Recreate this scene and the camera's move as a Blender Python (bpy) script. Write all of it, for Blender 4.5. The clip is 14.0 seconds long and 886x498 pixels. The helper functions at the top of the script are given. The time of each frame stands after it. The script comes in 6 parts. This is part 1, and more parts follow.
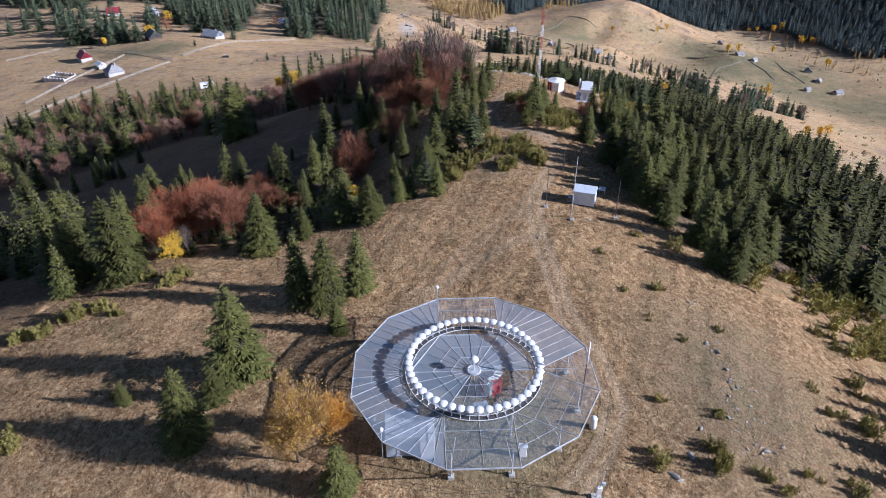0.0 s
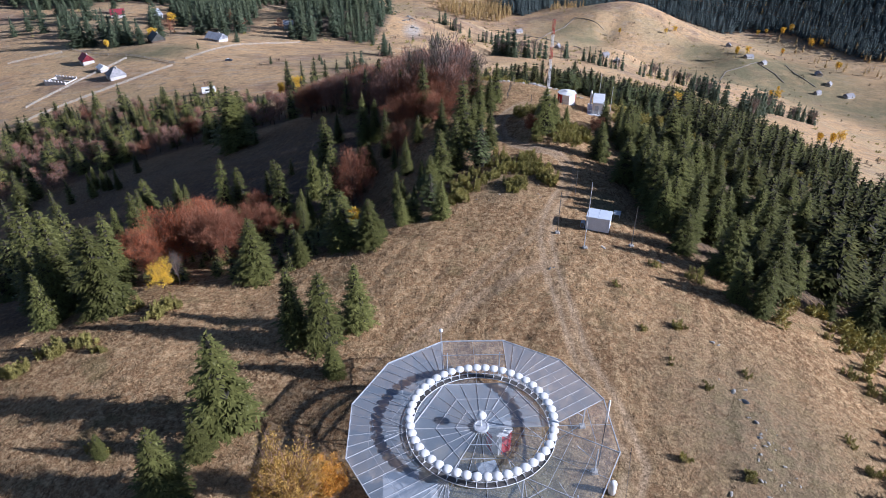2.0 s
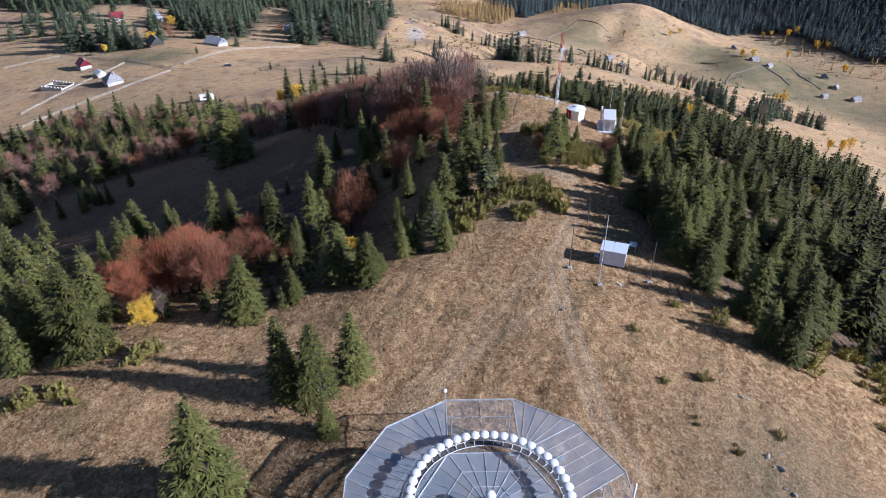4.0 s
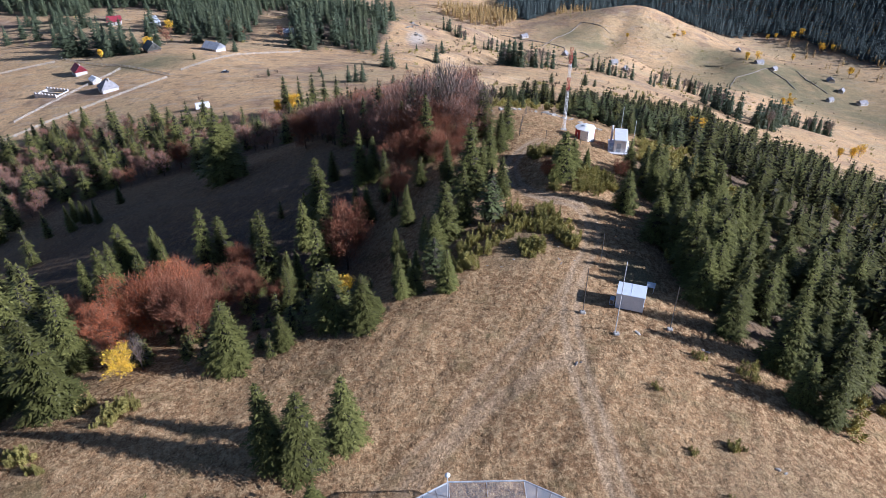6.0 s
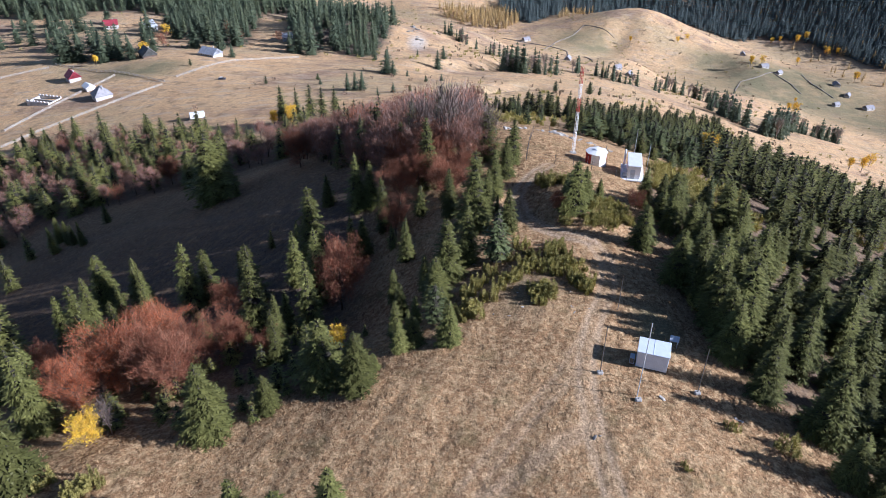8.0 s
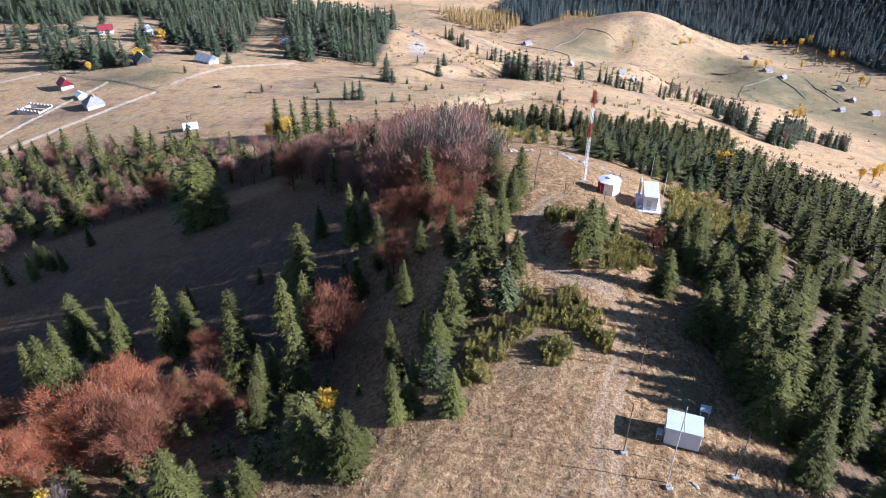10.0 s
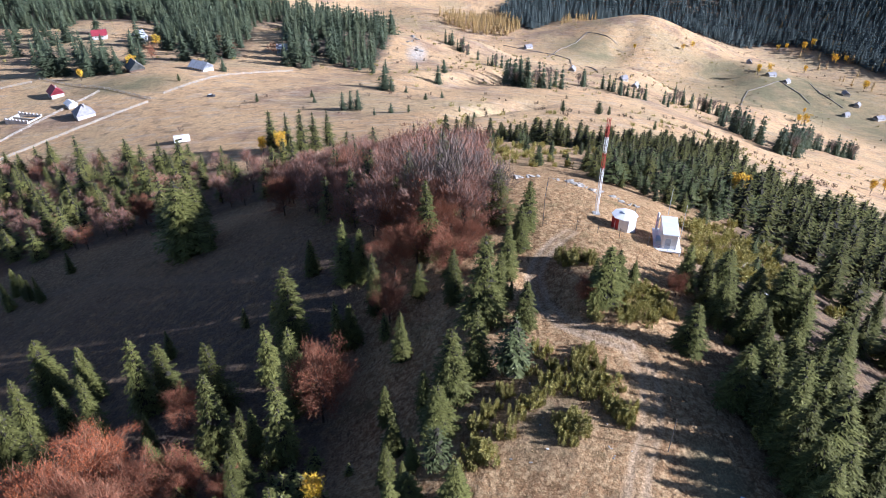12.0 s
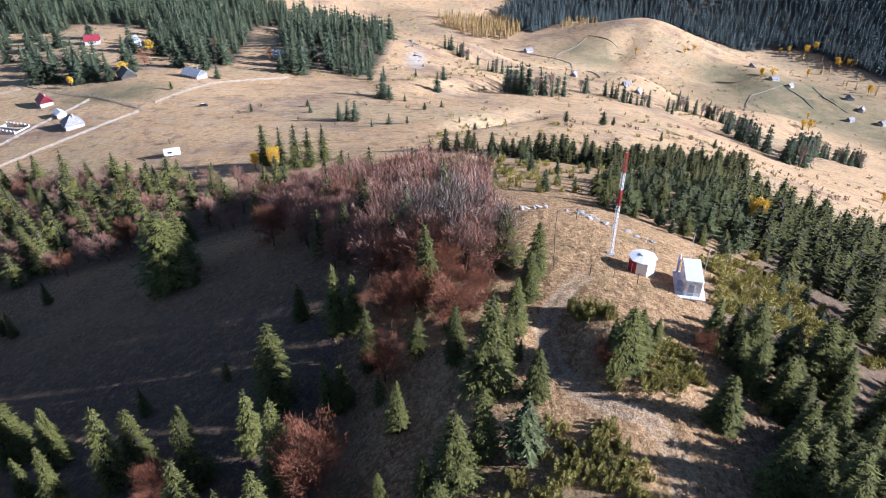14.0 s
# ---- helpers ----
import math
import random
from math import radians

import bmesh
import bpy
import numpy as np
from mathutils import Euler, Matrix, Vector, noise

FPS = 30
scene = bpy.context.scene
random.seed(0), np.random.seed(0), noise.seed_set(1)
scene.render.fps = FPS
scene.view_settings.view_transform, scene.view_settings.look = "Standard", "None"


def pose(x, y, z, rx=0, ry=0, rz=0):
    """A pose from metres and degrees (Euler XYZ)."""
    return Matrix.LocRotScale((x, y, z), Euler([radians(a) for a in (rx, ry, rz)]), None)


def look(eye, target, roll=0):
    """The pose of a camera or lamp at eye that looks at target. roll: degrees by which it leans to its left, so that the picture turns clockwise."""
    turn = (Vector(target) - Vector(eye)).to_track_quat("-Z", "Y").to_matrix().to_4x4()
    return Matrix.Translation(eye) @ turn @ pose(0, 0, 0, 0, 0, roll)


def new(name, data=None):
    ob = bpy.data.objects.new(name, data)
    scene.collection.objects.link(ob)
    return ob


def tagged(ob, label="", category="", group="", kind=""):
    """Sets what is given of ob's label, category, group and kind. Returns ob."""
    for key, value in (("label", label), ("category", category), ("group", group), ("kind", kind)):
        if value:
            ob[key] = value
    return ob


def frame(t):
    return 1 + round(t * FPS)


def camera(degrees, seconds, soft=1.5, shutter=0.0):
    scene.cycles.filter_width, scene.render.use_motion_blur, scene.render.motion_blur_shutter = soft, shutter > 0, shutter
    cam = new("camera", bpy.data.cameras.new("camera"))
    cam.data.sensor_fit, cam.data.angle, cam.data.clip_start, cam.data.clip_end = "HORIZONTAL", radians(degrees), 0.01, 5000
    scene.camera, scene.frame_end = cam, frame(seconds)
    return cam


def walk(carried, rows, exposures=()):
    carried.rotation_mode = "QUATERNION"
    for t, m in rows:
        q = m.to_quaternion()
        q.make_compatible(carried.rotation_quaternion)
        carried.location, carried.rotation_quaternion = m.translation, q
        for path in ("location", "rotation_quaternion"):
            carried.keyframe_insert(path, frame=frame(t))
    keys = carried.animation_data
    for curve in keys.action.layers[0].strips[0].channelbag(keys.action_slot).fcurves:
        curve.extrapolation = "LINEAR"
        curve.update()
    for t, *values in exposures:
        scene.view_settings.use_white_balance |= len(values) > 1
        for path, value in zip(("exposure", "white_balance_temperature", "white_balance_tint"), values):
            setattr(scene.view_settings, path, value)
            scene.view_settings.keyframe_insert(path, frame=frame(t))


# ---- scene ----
cam = camera(66.5, 14.0, soft=0.9)
PATH = [
    (0, pose(-3.175, -52.049, 52.506, 57.074, 0.012, -0.001)),
    (0.5, pose(-3.158, -50.310, 52.536, 57.069, 0.002, 0.146)),
    (1, pose(-3.168, -48.482, 52.594, 57.070, -0.005, 0.279)),
    (1.5, pose(-3.173, -46.557, 52.646, 57.065, -0.007, 0.412)),
    (2, pose(-3.196, -44.573, 52.716, 57.060, -0.002, 0.511)),
    (2.5, pose(-3.289, -42.558, 52.819, 57.064, 0.002, 0.584)),
    (3, pose(-3.352, -40.471, 52.925, 57.063, 0.010, 0.631)),
    (5.5, pose(-3.621, -29.160, 53.442, 57.076, 0.069, 0.801)),
    (6, pose(-3.674, -26.715, 53.572, 57.088, 0.072, 0.826)),
    (6.5, pose(-3.735, -24.164, 53.697, 57.095, 0.066, 0.844)),
    (7, pose(-3.801, -21.564, 53.801, 57.100, 0.052, 0.890)),
    (7.5, pose(-3.866, -18.928, 53.891, 57.107, 0.037, 0.929)),
    (8, pose(-3.957, -16.238, 53.965, 57.119, 0.024, 0.944)),
    (10.5, pose(-4.444, -2.360, 54.310, 57.218, -0.004, 0.974)),
    (11, pose(-4.522, 0.446, 54.428, 57.234, -0.012, 0.962)),
    (11.5, pose(-4.621, 3.348, 54.545, 57.248, -0.020, 0.960)),
    (12, pose(-4.752, 6.325, 54.634, 57.259, -0.032, 0.957)),
    (12.5, pose(-4.872, 9.316, 54.714, 57.266, -0.045, 0.935)),
    (13, pose(-4.980, 12.301, 54.803, 57.270, -0.056, 0.928)),
    (13.5, pose(-5.075, 15.265, 54.912, 57.280, -0.063, 0.911)),
    (14, pose(-5.193, 18.198, 55.045, 57.288, -0.070, 0.888)),
]
walk(cam, PATH, exposures=[(0, 0.52, 5220, 19), (3, 0.55, 5220, 19), (7, 0.75, 5180, 19), (11, 1.07, 5170, 19), (14, 1.05, 5190, 19)])

# ---- sky and sun ----
SUN_EL, SUN_AZ = 23.0, -12.0  # the sun stands beyond +x, a little towards -y
world = bpy.data.worlds.new("sky")
scene.world = world
world.use_nodes = True
wn = world.node_tree.nodes
sky = wn.new("ShaderNodeTexSky")
sky.sky_type, sky.sun_disc = "NISHITA", False
sky.sun_elevation, sky.sun_rotation = radians(SUN_EL), radians(90 - SUN_AZ)
sky.altitude, sky.air_density, sky.dust_density = 1200, 1.0, 1.0
wn["Background"].inputs["Strength"].default_value = 0.044
world.node_tree.links.new(sky.outputs[0], wn["Background"].inputs["Color"])
sun = new("sun", bpy.data.lights.new("sun", "SUN"))
sun.data.energy, sun.data.angle, sun.data.color = 5.0, radians(0.55), (1.0, 0.94, 0.855)
toward = Vector((math.cos(radians(SUN_AZ)) * math.cos(radians(SUN_EL)), math.sin(radians(SUN_AZ)) * math.cos(radians(SUN_EL)), math.sin(radians(SUN_EL))))
sun.matrix_world = look(toward * 200, (0, 0, 0))

# ---- materials ----


def mat(name, color, rough=0.7, metal=0.0, grain=0.0, scale=4.0, bump=0.0, second=None, island=0.0, random_ob=0.0, spec=0.3):
    """A surface with a base colour, a second colour in large patches, fine grain, and variation by piece."""
    m = bpy.data.materials.new(name)
    m.use_nodes = True
    nt = m.node_tree
    n, ln = nt.nodes, nt.links
    p = n["Principled BSDF"]
    p.inputs["Roughness"].default_value, p.inputs["Metallic"].default_value = rough, metal
    p.inputs["Specular IOR Level"].default_value = spec
    co = n.new("ShaderNodeTexCoord")
    noise1 = n.new("ShaderNodeTexNoise")
    noise1.inputs["Scale"].default_value, noise1.inputs["Detail"].default_value = scale, 6
    ln.new(co.outputs["Object"], noise1.inputs["Vector"])
    mix = n.new("ShaderNodeMix")
    mix.data_type = "RGBA"
    mix.inputs["A"].default_value = (*color, 1)
    mix.inputs["B"].default_value = (*(second or [c * 0.7 for c in color]), 1)
    ramp = n.new("ShaderNodeMapRange")
    ramp.inputs["From Min"].default_value, ramp.inputs["From Max"].default_value = 0.38, 0.66
    ln.new(noise1.outputs["Fac"], ramp.inputs["Value"])
    ln.new(ramp.outputs[0], mix.inputs["Factor"])
    out = mix.outputs["Result"]
    val = None
    for amount, kind in ((island, "ShaderNodeNewGeometry"), (random_ob, "ShaderNodeObjectInfo")):
        if amount:
            src = n.new(kind)
            mr = n.new("ShaderNodeMapRange")
            mr.inputs["To Min"].default_value, mr.inputs["To Max"].default_value = 1 - amount, 1 + amount
            ln.new(src.outputs["Random Per Island" if kind.endswith("Geometry") else "Random"], mr.inputs["Value"])
            if val is None:
                val = mr.outputs[0]
            else:
                mu = n.new("ShaderNodeMath")
                mu.operation = "MULTIPLY"
                ln.new(val, mu.inputs[0])
                ln.new(mr.outputs[0], mu.inputs[1])
                val = mu.outputs[0]
    if grain:
        fine = n.new("ShaderNodeTexNoise")
        fine.inputs["Scale"].default_value, fine.inputs["Detail"].default_value = scale * 9, 4
        ln.new(co.outputs["Object"], fine.inputs["Vector"])
        mr = n.new("ShaderNodeMapRange")
        mr.inputs["From Min"].default_value, mr.inputs["From Max"].default_value = 0.3, 0.7
        mr.inputs["To Min"].default_value, mr.inputs["To Max"].default_value = 1 - grain, 1 + grain
        ln.new(fine.outputs["Fac"], mr.inputs["Value"])
        if val is None:
            val = mr.outputs[0]
        else:
            mu = n.new("ShaderNodeMath")
            mu.operation = "MULTIPLY"
            ln.new(val, mu.inputs[0])
            ln.new(mr.outputs[0], mu.inputs[1])
            val = mu.outputs[0]
        if bump:
            bp = n.new("ShaderNodeBump")
            bp.inputs["Strength"].default_value, bp.inputs["Distance"].default_value = 0.7, bump
            ln.new(fine.outputs["Fac"], bp.inputs["Height"])
            ln.new(bp.outputs[0], p.inputs["Normal"])
    if val is not None:
        sc = n.new("ShaderNodeVectorMath")
        sc.operation = "SCALE"
        ln.new(out, sc.inputs[0])
        ln.new(val, sc.inputs["Scale"])
        out = sc.outputs[0]
    ln.new(out, p.inputs["Base Color"])
    return m


NEEDLES = mat("spruce_needles", (0.108, 0.114, 0.032), 0.6, island=0.35, random_ob=0.3, scale=0.5, second=(0.160, 0.150, 0.042), spec=0.2)
NEEDLES_DARK = mat("dense_spruce_needles", (0.066, 0.086, 0.050), 0.65, island=0.35, scale=0.05, second=(0.092, 0.106, 0.054), spec=0.2)
# far forest needles, pale and bluish: the distance haze is put into their colour
NEEDLES_HAZE = mat("hazy_spruce_needles", (0.088, 0.112, 0.108), 0.8, island=0.15, scale=0.02, second=(0.106, 0.128, 0.118), spec=0.05)
PINE = mat("pine_needles", (0.085, 0.104, 0.040), 0.6, island=0.4, random_ob=0.25, scale=0.5, second=(0.125, 0.130, 0.048), spec=0.25)
JUNIPER = mat("juniper_needles", (0.28, 0.25, 0.070), 0.6, island=0.25, random_ob=0.25, scale=0.8, second=(0.36, 0.305, 0.095), spec=0.2)
# near-black twigs: the shade inside spruce crowns is put into their colour
SHADED_TWIGS = mat("shaded_inner_twigs", (0.040, 0.036, 0.024), 0.9, island=0.3, scale=2)
BARK = mat("bark", (0.11, 0.085, 0.065), 0.9, grain=0.3, scale=3, bump=0.02)
RED_TWIG = mat("red_beech_twigs", (0.27, 0.13, 0.072), 0.85, island=0.35, random_ob=0.15, scale=0.7)
TWIG = mat("beech_twigs", (0.36, 0.232, 0.178), 0.85, island=0.35, random_ob=0.15, scale=0.7)
GREY_TWIG = mat("grey_twigs", (0.23, 0.18, 0.15), 0.85, island=0.3, random_ob=0.15, scale=0.7)
LEAF_RED = mat("rust_leaves", (0.43, 0.135, 0.052), 0.75, island=0.22, random_ob=0.18, scale=0.6, second=(0.31, 0.092, 0.045), spec=0.08)
LEAF_BROWN = mat("brown_leaves", (0.28, 0.106, 0.060), 0.75, island=0.25, random_ob=0.25, scale=0.6, second=(0.25, 0.098, 0.05), spec=0.08)
LEAF_FADED = mat("faded_leaves", (0.36, 0.165, 0.100), 0.7, island=0.25, random_ob=0.3, scale=0.6, second=(0.31, 0.12, 0.06), spec=0.1)
LEAF_OLIVE = mat("olive_leaves", (0.45, 0.295, 0.075), 0.6, island=0.3, scale=0.3, second=(0.56, 0.32, 0.05))
LEAF_ORANGE = mat("orange_leaves", (0.68, 0.34, 0.045), 0.6, island=0.3, scale=0.6)
SCRUB_BROWN = mat("brown_scrub", (0.23, 0.155, 0.105), 0.8, island=0.4, scale=0.02, second=(0.17, 0.135, 0.08))
LEAF_YELLOW = mat("yellow_leaves", (0.78, 0.52, 0.035), 0.6, island=0.4, random_ob=0.15, scale=0.6, second=(0.68, 0.44, 0.04))
LEAF_GOLD = mat("golden_leaves", (0.52, 0.35, 0.13), 0.6, island=0.4, random_ob=0.3, scale=0.6)
STRAW = mat("straw_blades", (0.50, 0.345, 0.18), 0.8, island=0.3, scale=0.15, second=(0.36, 0.235, 0.11))
ROCK = mat("limestone", (0.46, 0.43, 0.38), 0.85, grain=0.25, scale=1.5, bump=0.05, second=(0.29, 0.27, 0.23), random_ob=0.15)
STEEL = mat("galvanised_steel", (0.64, 0.66, 0.69), 0.62, 0.15, grain=0.1, scale=2)
DARK_STEEL = mat("weathered_steel", (0.16, 0.15, 0.14), 0.6, 0.4, grain=0.2, scale=2)
WHITE = mat("white_enamel", (0.82, 0.83, 0.84), 0.4, grain=0.05, scale=1.2, second=(0.74, 0.75, 0.76))
SHELL = mat("white_radome", (0.90, 0.90, 0.88), 0.35, grain=0.03, scale=2, second=(0.84, 0.84, 0.82))
RED = mat("red_enamel", (0.50, 0.06, 0.05), 0.45, grain=0.1, scale=1.5)
CONCRETE = mat("concrete", (0.50, 0.48, 0.44), 0.9, grain=0.2, scale=2, bump=0.01)
PLASTER = mat("white_plaster", (0.60, 0.585, 0.56), 0.85, grain=0.08, scale=0.6)
WOOD = mat("old_boards", (0.20, 0.14, 0.10), 0.85, grain=0.3, scale=1.5)
RAIL = mat("pale_fence_wood", (0.50, 0.45, 0.38), 0.85, grain=0.2, scale=0.5)
ROOF_RED = mat("red_roof_sheet", (0.36, 0.055, 0.075), 0.5, grain=0.12, scale=0.8)
ROOF_GREY = mat("grey_shingles", (0.36, 0.35, 0.36), 0.8, grain=0.2, scale=0.7)
FIELD_WALL = mat("field_stones", (0.33, 0.29, 0.245), 0.9, grain=0.3, scale=0.8, random_ob=0.2)
ROOF_GREEN = mat("grey_green_sheet", (0.17, 0.175, 0.16), 0.55, grain=0.15, scale=0.7)
ROOF_PALE = mat("pale_metal_roof", (0.50, 0.53, 0.58), 0.45, 0.2, grain=0.12, scale=0.7)
GLASS = mat("dark_window_glass", (0.03, 0.035, 0.045), 0.08, spec=0.6)
PAINT_DARK = mat("dark_car_paint", (0.05, 0.05, 0.06), 0.3, grain=0.05, spec=0.5)
RUBBER = mat("rubber", (0.03, 0.03, 0.03), 0.9)
ROOF_WHITE = mat("blue_white_roof_sheet", (0.70, 0.76, 0.84), 0.45, grain=0.06, scale=1.2, second=(0.64, 0.70, 0.78))
BLUE = mat("pale_blue_panel", (0.55, 0.62, 0.70), 0.4, grain=0.05, scale=1)


def mesh_screen(name, low, high):
    """Galvanised wire netting: fine wires with open gaps between them."""
    m = bpy.data.materials.new(name)
    m.use_nodes = True
    n, ln = m.node_tree.nodes, m.node_tree.links
    p = n["Principled BSDF"]
    p.inputs["Base Color"].default_value = (0.47, 0.55, 0.63, 1)
    p.inputs["Metallic"].default_value, p.inputs["Roughness"].default_value = 0.35, 0.5
    clear = n.new("ShaderNodeBsdfTransparent")
    mix = n.new("ShaderNodeMixShader")
    info = n.new("ShaderNodeObjectInfo")
    mr = n.new("ShaderNodeMapRange")
    mr.inputs["To Min"].default_value, mr.inputs["To Max"].default_value = low, high
    ln.new(info.outputs["Random"], mr.inputs["Value"])
    co = n.new("ShaderNodeTexCoord")
    wires = n.new("ShaderNodeTexNoise")
    wires.inputs["Scale"].default_value, wires.inputs["Detail"].default_value = 14, 2
    ln.new(co.outputs["Object"], wires.inputs["Vector"])
    add = n.new("ShaderNodeMath")
    add.operation = "MULTIPLY_ADD"
    ln.new(wires.outputs["Fac"], add.inputs[0])
    add.inputs[1].default_value = 0.12
    ln.new(mr.outputs[0], add.inputs[2])
    ln.new(add.outputs[0], mix.inputs["Fac"])
    ln.new(clear.outputs[0], mix.inputs[1])
    ln.new(p.outputs[0], mix.inputs[2])
    ln.new(mix.outputs[0], n["Material Output"].inputs["Surface"])
    return m


NETTING = mesh_screen("wire_netting", 0.12, 0.22)
# the same netting made more opaque, to imitate sun glinting off its wires
NETTING_SHEEN = mesh_screen("sheen_wire_netting", 0.42, 0.58)


def ground_material():
    m = bpy.data.materials.new("dry_meadow")
    m.use_nodes = True
    n, ln = m.node_tree.nodes, m.node_tree.links
    p = n["Principled BSDF"]
    p.inputs["Roughness"].default_value = 0.95
    p.inputs["Specular IOR Level"].default_value = 0.1
    co = n.new("ShaderNodeTexCoord")

    def tex(scale, detail=5, rough=0.6, stretch=None):
        t = n.new("ShaderNodeTexNoise")
        t.inputs["Scale"].default_value, t.inputs["Detail"].default_value, t.inputs["Roughness"].default_value = scale, detail, rough
        if stretch:
            mp = n.new("ShaderNodeMapping")
            mp.inputs["Scale"].default_value = stretch
            ln.new(co.outputs["Object"], mp.inputs["Vector"])
            ln.new(mp.outputs[0], t.inputs["Vector"])
        else:
            ln.new(co.outputs["Object"], t.inputs["Vector"])
        return t.outputs["Fac"]

    def rng(src, a, b, c=0.0, d=1.0):
        r = n.new("ShaderNodeMapRange")
        for key, v in (("From Min", a), ("From Max", b), ("To Min", c), ("To Max", d)):
            r.inputs[key].default_value = v
        ln.new(src, r.inputs["Value"])
        return r.outputs[0]

    def blend(fac, a, b):
        x = n.new("ShaderNodeMix")
        x.data_type = "RGBA"
        for key, v in (("A", a), ("B", b)):
            if isinstance(v, tuple):
                x.inputs[key].default_value = (*v, 1)
            else:
                ln.new(v, x.inputs[key])
        ln.new(fac, x.inputs["Factor"])
        return x.outputs["Result"]

    def mask(name):
        a = n.new("ShaderNodeAttribute")
        a.attribute_name = name
        return a.outputs["Fac"]

    def times(a, b):
        x = n.new("ShaderNodeMath")
        x.operation = "MULTIPLY"
        ln.new(a, x.inputs[0])
        ln.new(b, x.inputs[1])
        return x.outputs[0]

    patch, tuft, fine, clump = tex(0.06), tex(0.55, 6, 0.65), tex(3.2, 6, 0.7), tex(1.3, 6, 0.7)
    grass = blend(rng(patch, 0.42, 0.58), (0.400, 0.245, 0.118), (0.270, 0.158, 0.076))
    grass = blend(rng(clump, 0.45, 0.58), grass, (0.52, 0.355, 0.185))
    grass = blend(rng(tex(1.7, 5, 0.65, (1, 0.45, 1)), 0.55, 0.66, 0, 0.8), grass, (0.125, 0.078, 0.040))
    grass = blend(rng(tex(0.21, 4), 0.56, 0.72, 0, 0.75), grass, (0.21, 0.165, 0.075))
    soil = blend(rng(fine, 0.35, 0.65), (0.43, 0.305, 0.18), (0.49, 0.355, 0.22))
    stony = blend(rng(tuft, 0.40, 0.62), (0.30, 0.215, 0.130), (0.205, 0.160, 0.085))
    stony = blend(rng(fine, 0.70, 0.76), stony, (0.55, 0.52, 0.47))
    col = blend(times(mask("stony"), rng(tuft, 0.25, 0.5)), grass, stony)
    col = blend(times(mask("track"), rng(tuft, 0.28, 0.48, 0.25, 1)), col, soil)
    field = blend(rng(tex(0.03), 0.35, 0.65), (0.67, 0.450, 0.235), (0.55, 0.355, 0.18))
    field = blend(rng(tex(0.011, 5, 0.6), 0.48, 0.62, 0, 0.8), field, (0.47, 0.36, 0.195))
    field = blend(rng(tex(0.018, 6, 0.65), 0.54, 0.64, 0, 0.8), field, (0.31, 0.205, 0.14))
    field = blend(rng(tex(0.9, 6, 0.7), 0.5, 0.66, 0, 0.6), field, (0.26, 0.185, 0.12))
    field = blend(rng(tex(0.16, 6, 0.7), 0.52, 0.62, 0, 0.6), field, (0.22, 0.165, 0.105))
    field = blend(rng(tex(0.08, 5, 0.6, (1, 3.0, 1)), 0.55, 0.6, 0, 0.5), field, (0.50, 0.40, 0.29))
    col = blend(mask("field"), col, field)
    col = blend(times(mask("green"), rng(tex(0.05), 0.3, 0.6, 0.5, 1)), col, (0.215, 0.190, 0.105))
    # leaf litter, its dark tone also standing for shade under trees and on the slope
    col = blend(times(mask("litter_shade"), rng(tuft, 0.3, 0.55, 0.4, 1)), col, (0.092, 0.073, 0.060))
    col = blend(times(mask("scree"), rng(fine, 0.35, 0.6)), col, (0.56, 0.53, 0.48))
    sc = n.new("ShaderNodeVectorMath")
    sc.operation = "SCALE"
    ln.new(col, sc.inputs[0])
    ln.new(times(rng(fine, 0.32, 0.68, 0.58, 1.4), rng(tuft, 0.3, 0.7, 0.78, 1.18)), sc.inputs["Scale"])
    ln.new(sc.outputs[0], p.inputs["Base Color"])
    bp = n.new("ShaderNodeBump")
    bp.inputs["Strength"].default_value, bp.inputs["Distance"].default_value = 0.9, 0.30
    mixh = n.new("ShaderNodeMath")
    mixh.operation = "MULTIPLY_ADD"
    ln.new(fine, mixh.inputs[0])
    mixh.inputs[1].default_value = 0.5
    ln.new(tex(1.1, 6, 0.7), mixh.inputs[2])
    ln.new(mixh.outputs[0], bp.inputs["Height"])
    ln.new(bp.outputs[0], p.inputs["Normal"])
    return m


GROUND = ground_material()

# ---- the land ----
# heights of the land: the ridge with its meadow, its flanks, and the slopes round it
RIDGE = [
    (0, -90, -3), (-80, -60, -16), (80, -60, -16), (0, 0, 0), (-22, 5, -0.6), (-47, 6, -3.5), (-40, 30, -4.2),
    (-75, 25, -11), (30, 0, -0.8), (39, 12, -3.3), (64, 22, -12.5), (0, 42, -0.6), (31, 30, -1.6), (-14, 42, -1.2), (-26, 51, -6.2), (-15, 60, -6.3), (-25, 62, -10.4), (-13, 74, -6.6), (-21, 78, -10.2), (-19, 50, -4.8), (-4, 60, -1.8), (-12, 27, -1.3), (0, 26, -0.6), (-31, 28, -4.4), (-25, 38, -3.8), (-35, 41, -7.0), (-18, 17, -1.4), (11, 30, 0.5),
    (-48, 70, -17), (-30, 77, -13), (-82, 78, -29), (25, 66, -2), (34, 84, -4.5), (33, 60, -3.6), (21, 42, -0.6), (47, 70, -9.5), (82, 82, -25), (-10, 80, -5), (-65, 118, -27),
    (-92, 118, -36), (-150, 120, -56), (20, 104, -2.6), (46, 112, -12.5), (-16, 128, -10), (16, 118, -4.4),
]
